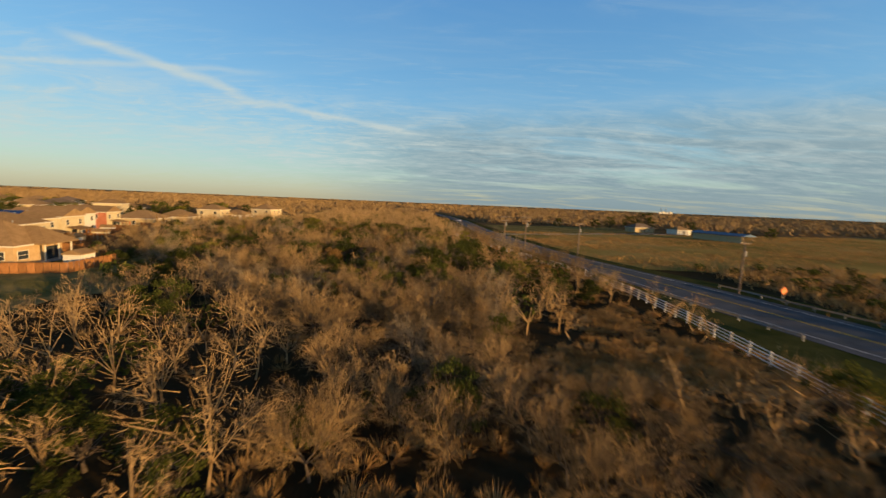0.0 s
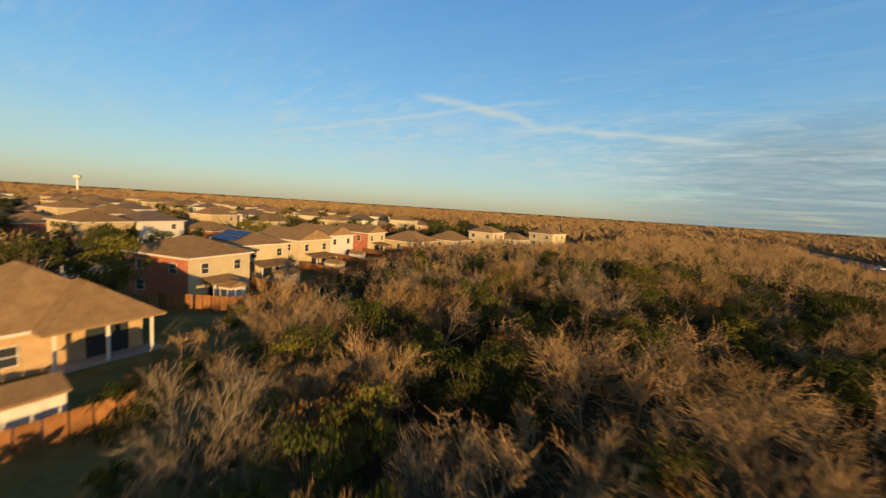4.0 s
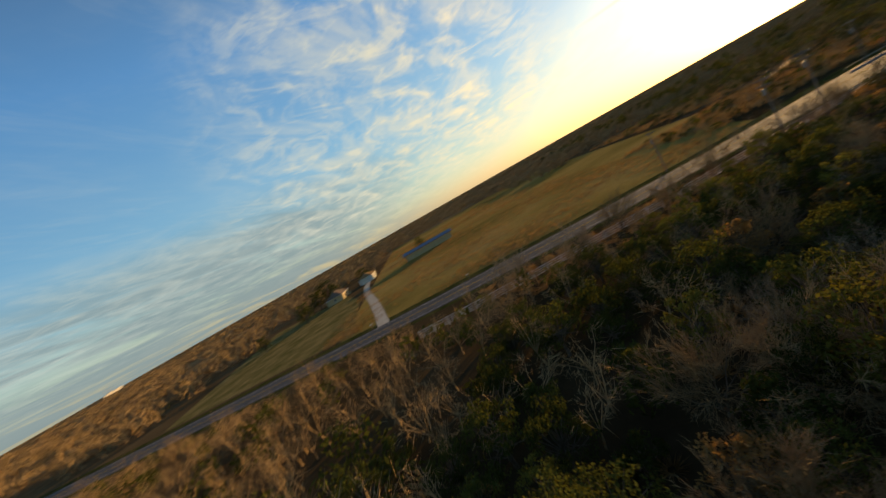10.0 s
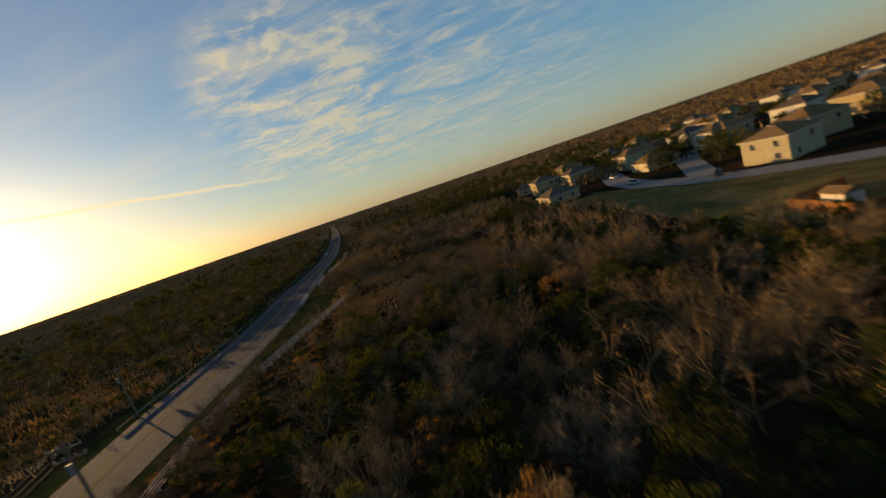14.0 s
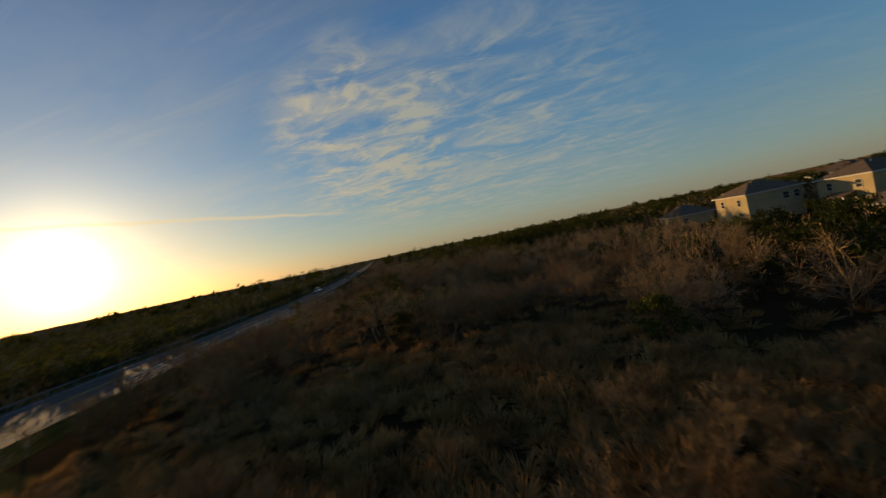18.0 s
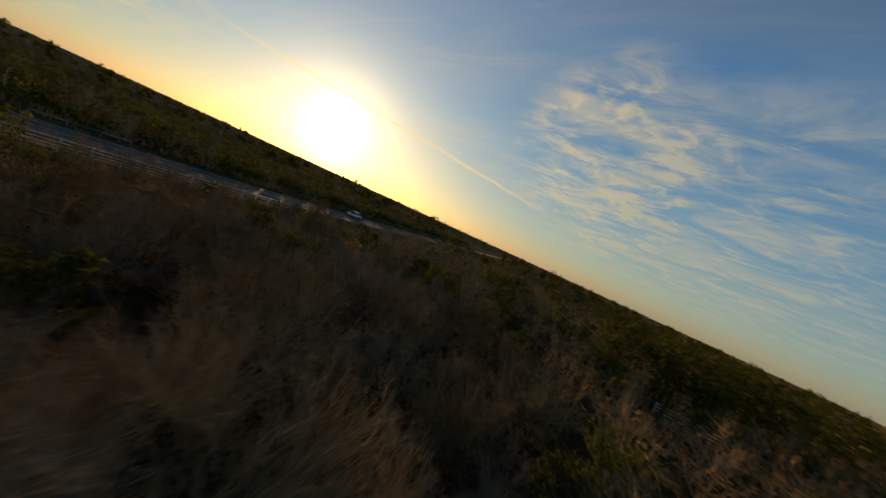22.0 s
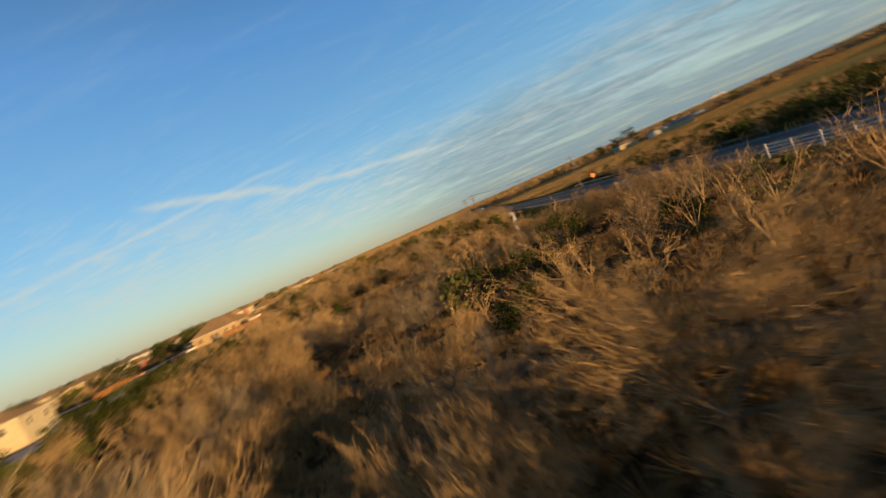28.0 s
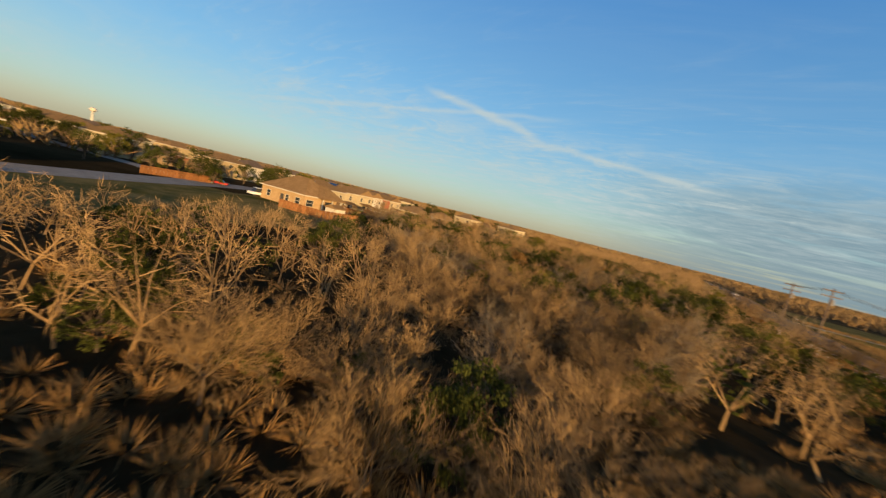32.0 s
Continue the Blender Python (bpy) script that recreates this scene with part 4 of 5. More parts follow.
mid = []
chosen = []
STEP = 3.6
for gy in range(int(-150 / STEP), int(330 / STEP)):
    for gx in range(int(-115 / STEP), int(100 / STEP)):
        px, py = (gx + rng.uniform(0.1, 0.9)) * STEP, (gy + rng.uniform(0.1, 0.9)) * STEP
        s, e = road_coord(px, py)
        if e > -2.5 or px < west_edge(py) or not free(px, py, 0.5) or near_landmark(px, py) or rng.random() < 0.08:
            continue
        chosen.append((lane_gap(px, py), px, py))
chosen.sort()
count_bare = count_leaf = 0
for gap, px, py in chosen:
    s, e = road_coord(px, py)
    north = min(1.0, max(0.0, (py - 45) / 30))
    tall = rng.uniform(3.0, 5.4) * (1 - north) + rng.uniform(3.6, 6.4) * north
    if e > -13:
        tall = rng.uniform(1.6, 3.2)
        if rng.random() < (0.12 if 8 < s < 46 else 0.45):
            continue
        if 8 < s < 46:
            tall = rng.uniform(3.0, 5.0)
    if px < west_edge(py) + 9:
        tall = min(tall, rng.uniform(2.2, 3.6))
    if gap < 4 and py < 40:
        tall = min(tall, 3.6)
    if count_leaf < 330 and rng.random() < 0.12 + 0.40 * north * (1.0 if px > -64 else 0.3):
        k = int(rng.choice([0, 1, 2, 3, 4], p=[0.26, 0.26, 0.14, 0.24, 0.1] if py > 45 else [0.25, 0.3, 0.02, 0.38, 0.05]))
        size = min(rng.uniform(0.75, 1.2), tall * 0.95 / (5.6, 4.4, 5.0, 3.0, 4.0)[k])
        plant(LEAFY, LEAFY_LABEL, k, px, py, size, rng.uniform(0, 6.28), "leafy_tree", "tree", "leafy trees of the wood")
        count_leaf += 1
    elif count_bare < 276:
        k = int(rng.integers(0, len(BARE)))
        plant(BARE, BARE_LABEL, k, px, py, tall / BARE_H[k], rng.uniform(0, 6.28), "bare_tree", "tree", "leafless trees of the wood")
        count_bare += 1
    else:
        mid.append((px, py, tall))

for x, yy, tall, k in TALL_BARE:
    plant(BARE, BARE_LABEL, k, x, yy, tall / BARE_H[k], x * 1.3, "bare_tree", "tree", "leafless trees of the wood")
for n, (yy, tall, k) in enumerate(((64, 4.2, 5), (72, 4.6, 2), (79, 5.2, 0), (86, 5.4, 3), (92, 5.0, 2), (98, 5.6, 5), (105, 5.4, 4), (112, 5.8, 0), (119, 5.4, 3), (127, 5.8, 2), (135, 5.6, 5), (144, 5.8, 4), (26, 3.4, 2), (19, 3.2, 5))):
    x = float(np.interp(yy, FENCE_Y, FENCE_X)) - 2.2 - 0.9 * (n % 3)
    plant(BARE, BARE_LABEL, k, x, yy, tall / BARE_H[k], x * 1.3, "bare_tree", "tree", "leafless trees of the wood")
for x, yy, tall, k in TALL_LEAFY:
    plant(LEAFY, LEAFY_LABEL, k, x, yy, tall / (5.6, 4.4, 5.0, 3.0, 4.0)[k], x * 1.3, "leafy_tree", "tree", "leafy trees of the wood")

# the rest of the wood, too many to count
def simple_tree(soup, x, y, h, spread, twigs):
    """A leafless tree for the middle distance: crooked limbs to a rounded crown of short twigs."""
    base = np.array([x, y, 0.0])
    heart = base + np.array([0, 0, h * 0.55])
    fork = base + np.array([rng.normal() * 0.2, rng.normal() * 0.2, h * 0.25])
    soup.bar(base, fork, 0.10, 0.07, 3)
    for k in range(6):
        w, steep = rng.uniform(0, 6.28), rng.uniform(0.0, 1.4)
        tip = heart + np.array([math.cos(w) * spread * math.cos(steep), math.sin(w) * spread * math.cos(steep), h * 0.42 * math.sin(steep)]) * rng.uniform(0.8, 1.1)
        mid_ = fork + (tip - fork) * 0.5 + rng.normal(size=3) * 0.22
        soup.bar(fork, mid_, 0.05, 0.03, 3)
        soup.bar(mid_, tip, 0.03, 0.01, 3)
        for _ in range(twigs // 6):
            o = mid_ + (tip - mid_) * rng.uniform(0.0, 1.0) + rng.normal(size=3) * h * 0.06
            out_ = (o - heart) / (length_of(o - heart) + 1e-9)
            t = out_ * 0.5 + rng.normal(size=3) * 0.45
            soup.sliver(o, o + t * h * 0.17, 0.02)


def simple_leafy(soup, x, y, h, spread, n):
    c = np.array([x, y, h * 0.55])
    for _ in range(n):
        q = rng.normal(size=3)
        q *= rng.uniform(0.5, 1.0) / length_of(q)
        soup.leaf(c + q * np.array([spread, spread, h * 0.45]), rng.uniform(0.22, 0.42))


woods, green, scrub, meadow = Soup(), Soup(), Soup(), Soup()
for px, py, tall in mid:
    if rng.random() < 0.10 + 0.12 * (py > 50):
        simple_leafy(green, px, py, min(tall, rng.uniform(2.5, 5)), rng.uniform(1.3, 2.4), 90)
    else:
        simple_tree(woods, px, py, tall, tall * rng.uniform(0.45, 0.6), 210)
# east of the road: thorny scrub and low evergreens, taller towards the south
for _ in range(6800):
    s, e = rng.uniform(-330, 60), ROAD_X + 4 + 170 * rng.uniform(0, 1) ** 1.6
    p = along(s, e)
    if not free(p.x, p.y):
        continue
    kind, south = rng.random(), min(1.0, max(0.0, (10 - s) / 40))
    tall = rng.uniform(1.0, 2.2) * (1 - south) + rng.uniform(1.8, 4.2) * south
    if kind < 0.20 + 0.26 * south:
        simple_leafy(scrub if rng.random() < 0.5 else green, p.x, p.y, tall, rng.uniform(1.0, 1.7) + 0.6 * south, 64)
    elif kind < 0.62 + 0.2 * south:
        simple_tree(woods, p.x, p.y, tall + 0.4, rng.uniform(1.2, 2.2), 66)
    else:
        for _ in range(40):
            o = np.array([p.x + rng.normal() * 2.2, p.y + rng.normal() * 2.2, 0.0])
            meadow.sliver(o, o + np.array([rng.normal() * 0.35, rng.normal() * 0.35, rng.uniform(0.7, 1.5)]), 0.11)
tagged(new("woodland", woods.mesh("woodland", M["twig"])), "leafless tan woodland seen behind the nearer trees", "woodland", kind="stuff")
tagged(new("undergrowth", green.mesh("undergrowth", M["leaf_green"])), "dark green evergreen bushes among bare trees", "bushes", kind="stuff")

tagged(new("scrub", scrub.mesh("scrub", M["leaf_olive"])), "low olive scrub bushes across the road", "bushes", kind="stuff")
# lower tufts over the pasture
for _ in range(5200):
    s, e = rng.uniform(62, 170), ROAD_X + 6 + 260 * rng.uniform(0, 1) ** 1.3
    p = along(s, e)
    if rng.random() < 0.5 + 0.5 * math.sin(s * 0.11 + e * 0.05) * math.sin(e * 0.07):
        for _ in range(16):
            o = np.array([p.x + rng.normal() * 1.5, p.y + rng.normal() * 1.5, 0.0])
            meadow.sliver(o, o + np.array([rng.normal() * 0.25, rng.normal() * 0.25, rng.uniform(0.2, 0.6)]), 0.09)
tagged(new("meadow_grass", meadow.mesh("meadow_grass", M["brush"])), "tall golden dry grass across the road", "grass", kind="stuff")

# far woods to the horizon: tufts of coarse slivers
far_bare, far_green = Soup(), Soup()
def tuft(soup, x, y, r, h, n):
    for _ in range(n):
        w, q = rng.uniform(0, 6.28), r * math.sqrt(rng.uniform(0, 1))
        o = np.array([x + math.cos(w) * q, y + math.sin(w) * q, h * rng.uniform(0.0, 0.55)])
        t = np.array([rng.normal() * 0.45 * r, rng.normal() * 0.45 * r, h * rng.uniform(0.3, 0.6)])
        soup.sliver(o, o + t, 0.09 * r)
for _ in range(13500):
    w, dist = rng.uniform(0, 6.28), 120 + 1500 * rng.uniform(0, 1) ** 1.7
    x, yy = -10 + math.cos(w) * dist, 60 + math.sin(w) * dist
    s, e = road_coord(x, yy)
    if -6 < e < ROAD_X + 10 or (e > 0 and 55 < s < 176 and e < 335):
        continue
    if -330 < s < 330 and -110 < e < 0 or -330 < s < 60 and 0 < e < 190 or (150 < s < 232 and 0 < e < 160):
        continue
    if x < -60 and -160 < yy < 330 and x > -380:
        if rng.random() < 0.9 or any(math.hypot(x - a, yy - b) < c + 3 for a, b, c in BUILT):
            continue
    big = 1 + dist / 500
    if rng.random() < (0.25 if yy < 100 else 0.10):
        simple_leafy(far_green, x, yy, 4.4 * min(big, 1.5), 2.4 * big, 26)
    else:
        tuft(far_bare, x, yy, 2.9 * big, 4.2 * min(big, 1.4), 27)
for _ in range(2600):
    w, dist = rng.uniform(0, 6.28), rng.uniform(1200, 3600)
    x, yy = math.cos(w) * dist, 60 + math.sin(w) * dist
    if rng.random() < 0.15:
        simple_leafy(far_green, x, yy, rng.uniform(6, 10), rng.uniform(8, 16), 16)
    else:
        tuft(far_bare, x, yy, rng.uniform(9, 18), rng.uniform(5, 8), 18)
# dark evergreen oaks that rise behind the south houses
oaks = Soup()
for _ in range(330):
    x, yy = rng.uniform(-120, 62), -96 - 150 * rng.uniform(0, 1) ** 1.5
    s, e = road_coord(x, yy)
    if e > -12 or any(math.hypot(x - a, yy - b) < c + 2 for a, b, c in BUILT):
        continue
    h, spread = rng.uniform(5.5, 10.0), rng.uniform(2.8, 4.4)
    oaks.bar(np.array([x, yy, 0.0]), np.array([x, yy, h * 0.6]), 0.22, 0.1, 4)
    for _ in range(9):
        q = rng.normal(size=3)
        q *= rng.uniform(0.45, 0.85) / length_of(q)
        c = np.array([x, yy, h * 0.58]) + q * np.array([spread, spread, h * 0.4])
        for _ in range(36):
            q = rng.normal(size=3)
            oaks.leaf(c + q * (spread * 0.33 * rng.uniform(0.3, 1.0) / length_of(q)), rng.uniform(0.16, 0.34))
# a ragged line of trees standing above the horizon from the east to the south
for _ in range(300):
    w, dist = radians(rng.uniform(70, 205)), rng.uniform(230, 470)
    x, yy = 10 + math.sin(w) * dist, -30 + math.cos(w) * dist
    s, e = road_coord(x, yy)
    if -10 < e < 26:
        continue
    h, spread = rng.uniform(6.5, 11.5), rng.uniform(3.0, 6.5)
    oaks.bar(np.array([x, yy, 0.0]), np.array([x, yy, h * 0.6]), 0.25, 0.1, 4)
    for _ in range(7):
        q = rng.normal(size=3)
        q *= rng.uniform(0.3, 0.8) / length_of(q)
        c = np.array([x, yy, h * 0.58]) + q * np.array([spread, spread, h * 0.38])
        for _ in range(20):
            q = rng.normal(size=3)
            oaks.leaf(c + q * (spread * 0.34 * rng.uniform(0.2, 1.0) / length_of(q)), rng.uniform(0.4, 0.8))
tagged(new("oak_grove", oaks.mesh("oak_grove", M["leaf_green"])), "dark evergreen oaks standing above the horizon", "trees", kind="stuff")
tagged(new("far_woods", far_bare.mesh("far_woods", M["twig"])), "distant brown leafless woods to the horizon", "woods", kind="stuff")
tagged(new("far_bushes", far_green.mesh("far_bushes", M["leaf_green"])), "distant dark green bushes and trees", "bushes", kind="stuff")

# dry tussocks in the clearings, along the trail and by the fence
brush = Soup()
spots = [(cx + rng.normal() * r * 0.6, cy + rng.normal() * r * 0.6) for cx, cy, r in CLEAR if r < 10 and cx > -40 for _ in range(int(r * r * 5.0))]
for _ in range(1100):
    k = int(rng.integers(0, len(LANE) - 1))
    f = rng.uniform()
    spots.append((LANE[k][0] + (LANE[k + 1][0] - LANE[k][0]) * f + rng.normal() * 14, LANE[k][1] + (LANE[k + 1][1] - LANE[k][1]) * f + rng.normal() * 14))
for _ in range(1500):
    p = along(rng.uniform(-90, 130), rng.uniform(-16, -0.5))
    spots.append((p.x, p.y))
for _ in range(2400):
    k = int(rng.integers(0, len(TRAIL) - 1))
    f = rng.uniform()
    spots.append((TRAIL[k][0] + (TRAIL[k + 1][0] - TRAIL[k][0]) * f + rng.normal() * 5.5, TRAIL[k][1] + (TRAIL[k + 1][1] - TRAIL[k][1]) * f + rng.normal() * 5.5))
for x, yy in spots:
    s, e = road_coord(x, yy)
    if e > (-0.3 if s > 40 or s < -40 else -9.0) or x < west_edge(yy) + 3 or trail_gap(x, yy) < 0.85:
        continue
    r, h = rng.uniform(0.3, 0.75), rng.uniform(0.35, 0.8)
    for _ in range(int(26 + 70 * r)):
        w, steep = rng.uniform(0, 6.28), math.acos(rng.uniform(0, 1))
        o = np.array([x + math.cos(w) * r * 0.35, yy + math.sin(w) * r * 0.35, 0.0])
        brush.sliver(o, o + np.array([math.cos(w) * math.sin(steep) * r * 1.3, math.sin(w) * math.sin(steep) * r * 1.3, math.cos(steep) * h + 0.12]) * rng.uniform(0.75, 1.25), 0.034)
tagged(new("dry_grass", brush.mesh("dry_grass", M["brush"])), "rounded tussocks of dry golden-brown grass", "grass", kind="stuff")

# more willows and oaks at the wood's heart
for x, yy, k, size in ((-15, 48, 2, 0.8), (-11.5, 50.5, 2, 0.75), (-46, 133, 0, 1.2), (-42, 124, 2, 1.35), (-65.5, 113, 1, 1.1), (-38, 112, 0, 1.1), (-33, 126, 2, 1.1), (-70, 122, 2, 0.9)):
    plant(LEAFY, LEAFY_LABEL, k, x, yy, size, x * 1.7, "leafy_tree", "tree", "leafy trees of the wood")

# small bare shrubs in the clearings and evergreens at their dark edge
for n in range(58):
    cx, cy, r = ((-1, 8, 9), (8, 4, 8), (16, 12, 7), (24, 0, 8), (28, 12, 8), (22, 33, 7), (10, -6, 6), (13, 30, 6))[n % 8]
    a, q = rng.uniform(0, 6.28), r * math.sqrt(rng.uniform(0.05, 1))
    x, yy = cx + math.cos(a) * q, cy + math.sin(a) * q
    s, e = road_coord(x, yy)
    if e > -14:
        continue
    k = int(rng.choice([1, 3, 6, 7]))
    plant(BARE, BARE_LABEL, k, x, yy, rng.uniform(0.9, 2.0) / BARE_H[k], a, "bare_shrub", "shrub", "small bare shrubs of the clearing")
for n in range(18):
    k = int(rng.choice([1, 3, 3]))
    plant(LEAFY, LEAFY_LABEL, k, -32 + n * 2.0 + rng.normal() * 0.6, 19 + 3 * math.sin(n * 0.5) + rng.normal() * 1.2, rng.uniform(0.5, 0.75), n, "leafy_tree", "tree", "leafy trees of the wood")


# ---- rail fence, poles and roadside ----
def rail_fence(points, group):
    """Posts with four rails along a line of points on the ground."""
    ob = empty("rail_fence", Matrix.Translation((*points[0], 0)), "weathered white four-rail fence beside the road", "fence", group)
    inv = ob.matrix_world.inverted()
    post_me = from_bm("post", boxes((-0.07, -0.07, -0.1, 0.07, 0.07, 1.5), bevel=0.01), M["rail"])
    rail_me = from_bm("rail", boxes((-0.025, 0.0, -0.055, 0.025, 2.5, 0.055)), M["rail"])
    spots_ = []
    for (x0, y0), (x1, y1) in zip(points, points[1:]):
        n = max(1, round(math.hypot(x1 - x0, y1 - y0) / 2.5))
        spots_ += [Vector((x0 + (x1 - x0) * k / n, y0 + (y1 - y0) * k / n, 0)) for k in range(n)]
    spots_.append(Vector((*points[-1], 0)))
    for k, p in enumerate(spots_):
        nx = spots_[k + 1] if k + 1 < len(spots_) else p * 2 - spots_[k - 1]
        turn = math.degrees(math.atan2(p.x - nx.x, nx.y - p.y))
        m = inv @ Matrix.Translation(p) @ pose(0, 0, 0, 0, 0, turn)
        part("post", post_me, None, ob, at=m @ pose(0, 0, 0, 0, 1.5 * math.sin(k * 2.3), 0))
        if k + 1 < len(spots_):
            for z in (0.35, 0.68, 1.01, 1.34):
                part("rail", rail_me, None, ob, at=m @ Matrix.Translation((-0.09, 0, z)) @ Matrix.Diagonal((1, (nx - p).length / 2.5, 1, 1)))
    return ob


for points in (((4, 162), (8, 142), (13.5, 120)), ((14.5, 117), (21, 97), (27, 78)), ((28, 75), (29.8, 60), (30, 46), (29.3, 33), (28.8, 22), (29.1, 16)), ((46.5, 17.5), (50.5, 7)), ((54, -7), (58.5, -21)),
               ((60, -28), (62.5, -44), (67, -61), (74, -80))):
    rail_fence(points, "roadside rail fences")

# utility poles beside the road, with crossarms and wires
def utility_pole(s, e, height, arms, label):
    p = along(s, e)
    ob = empty("utility_pole", Matrix.Translation(p) @ pose(0, 0, 0, 0, 0, ROAD_TURN), label, "utility pole", "poles by the road")
    bm = bmesh.new()
    rod(bm, (0, 0, -0.2), (0, 0, height), 0.17, 0.11, 8)
    part("shaft", bm, M["pole"], ob)
    for k in range(arms):
        z = height - 0.4 - 0.9 * k
        arm = part("crossarm", boxes((-1.25, -0.06, z - 0.07, 1.25, 0.06, z + 0.07), bevel=0.01), M["pole"], ob)
        for x in (-1.15, -0.45, 0.45, 1.15):
            bm = bmesh.new()
            rod(bm, (x, 0, z + 0.07), (x, 0, z + 0.28), 0.05, 0.035, 6)
            part("insulator", bm, M["steel"], arm, "grey ceramic insulator")
    bm = bmesh.new()
    rod(bm, (0.28, 0, height - 2.6), (0.28, 0, height - 1.7), 0.22, 0.22, 10)
    part("transformer", bm, M["steel"], ob, "grey drum transformer")
    return p, height


pa = utility_pole(*road_coord(19.6, 93), 11.0, 2, "tall weathered wooden utility pole with two crossarms")
pb = utility_pole(*road_coord(15.8, 101), 10.6, 2, "weathered wooden utility pole with a transformer")
pc = utility_pole(83, 16.0, 9.2, 1, "wooden utility pole across the road")
utility_pole(36, 17.0, 9.0, 1, "wooden utility pole across the road by the scrub")
for k in range(1, 9):
    utility_pole(-60 - 48 * k, 17.5, 9.5, 1, "wooden utility pole of the line along the road")


def cable(name, a, b, sag, r=0.02):
    curve = bpy.data.curves.new(name, "CURVE")
    curve.dimensions, curve.bevel_depth, curve.bevel_resolution = "3D", r, 1
    sp = curve.splines.new("POLY")
    sp.points.add(16)
    for k in range(17):
        f = k / 16
        q = Vector(a).lerp(Vector(b), f)
        sp.points[k].co = (q.x, q.y, q.z - sag * 4 * f * (1 - f), 1)
    curve.materials.append(M["dark"])
    return tagged(new(name, curve), "dark overhead wire sagging between poles", "wire", "overhead wires")


for dx in (-1.0, 0.0, 1.0):
    cable("overhead_wire", pa[0] + Vector((dx, 0, 10.7)), pc[0] + Vector((dx, 0, 8.9)), 0.4)
    cable("overhead_wire", pb[0] + Vector((dx, 0, 10.3)), pa[0] + Vector((dx, 0, 10.7)), 0.15)

# steel guard rail along the far side of the road
def guard_rail(s0, s1, e):
    ob = empty("guard_rail", Matrix.Translation(along((s0 + s1) / 2, e)), "galvanised steel guard rail on posts", "guard rail", "guard rails")
    inv = ob.matrix_world.inverted()
    n = round((s1 - s0) / 3.8)
    step = (s1 - s0) / n
    bm = boxes((-0.06, -0.05, -0.1, 0.06, 0.05, 0.72))
    post_me = from_bm("post", bm, M["steel"])
    bm = bmesh.new()
    prof = ((0, 0.0), (0.05, 0.06), (0.0, 0.13), (0.05, 0.2), (0, 0.27))
    rows_ = []
    for yy in (0, step):
        rows_.append([bm.verts.new((x + 0.07, yy, 0.45 + z)) for x, z in prof])
    for k in range(4):
        bm.faces.new((rows_[0][k], rows_[0][k + 1], rows_[1][k + 1], rows_[1][k]))
    bmesh.ops.solidify(bm, geom=bm.faces[:], thickness=0.012)
    rail_me = from_bm("rail", bm, M["steel"])
    for k in range(n + 1):
        m = inv @ Matrix.Translation(along(s0 + step * k, e)) @ pose(0, 0, 0, 0, 0, ROAD_TURN)
        part("post", post_me, None, ob, at=m)
        if k < n:
            part("rail", rail_me, None, ob, at=m)


guard_rail(16, 38, ROAD_W - 3.2)
guard_rail(-20, 40, ROAD_X + 3.2)
guard_rail(-95, -30, ROAD_X + 2.6)

# warning sign, mailboxes
def road_sign(s, e):
    ob = empty("road_sign", Matrix.Translation(along(s, e)) @ pose(0, 0, 0, 0, 0, ROAD_TURN + 180), "orange diamond work sign on a post", "road sign")
    part("post", boxes((-0.04, -0.04, -0.1, 0.04, 0.04, 2.2)), M["steel"], ob)
    part("plate", boxes((-0.5, -0.015, -0.5, 0.5, 0.015, 0.5), bevel=0.012), M["orange"], ob, "orange diamond plate", pose(0, 0.06, 1.85, 0, 45, 0))


road_sign(30, ROAD_X + 4.2)


def mailbox(s, e):
    ob = empty("mailbox", Matrix.Translation(along(s, e)) @ pose(0, 0, 0, 0, 0, ROAD_TURN), "white mailbox on a wooden post", "mailbox", "mailboxes")
    part("post", boxes((-0.05, -0.05, -0.1, 0.05, 0.05, 1.0)), M["pole"], ob)
    bm = boxes((-0.13, -0.27, 1.0, 0.13, 0.27, 1.2), bevel=0.04)
    part("box", bm, M["white"], ob)


mailbox(130, ROAD_X + 1.0)
mailbox(155, ROAD_X + 1.0)

# driveway, farm buildings and trees beyond the pasture
drive_pts = ((152, 14.2), (155, 30), (160, 55), (167, 85), (172, 115), (174, 140))
dv, df = [], []
for k, (s, e) in enumerate(drive_pts):
    dv += [along(s - 1.6, e, 0.05), along(s + 1.6, e, 0.05)]
    if k:
        df.append((2 * k - 2, 2 * k - 1, 2 * k + 1, 2 * k))
tagged(new("driveway", mesh_of("driveway", dv, df, M["gravel"])), "pale gravel farm driveway", "driveway", kind="structure")
sheet("farm_lawn", [along(s, e).to_2d() for s, e in ((161, 20), (225, 20), (230, 120), (185, 120), (170, 80))], 0.025, M["lawn"], "green lawn round the farmhouse", "lawn")
FARM = "farm buildings"
fp = Vector((124, 247, 0))
house(fp.x, fp.y, 15, 14, 9, 1, "tan", "shingle_dark", "low farmhouse with sunlit tan walls", FARM, ((0, -3, 0, 1.2), (0, 3, 0, 1.2), (3, 0, 0, 1.2)), rise=2.6)
fp = Vector((143, 237, 0))
house(fp.x, fp.y, 15, 10, 8, 1, "white", "shingle", "small white farm outbuilding with a brown roof", FARM, ((0, 0, 0, 1.2),), rise=2.2)
bp = Vector((140, 196, 0))
barn = empty("barn", Matrix.Translation(bp) @ pose(0, 0, 0, 0, 0, ROAD_TURN), "long open shed with a blue metal roof", "barn", FARM)
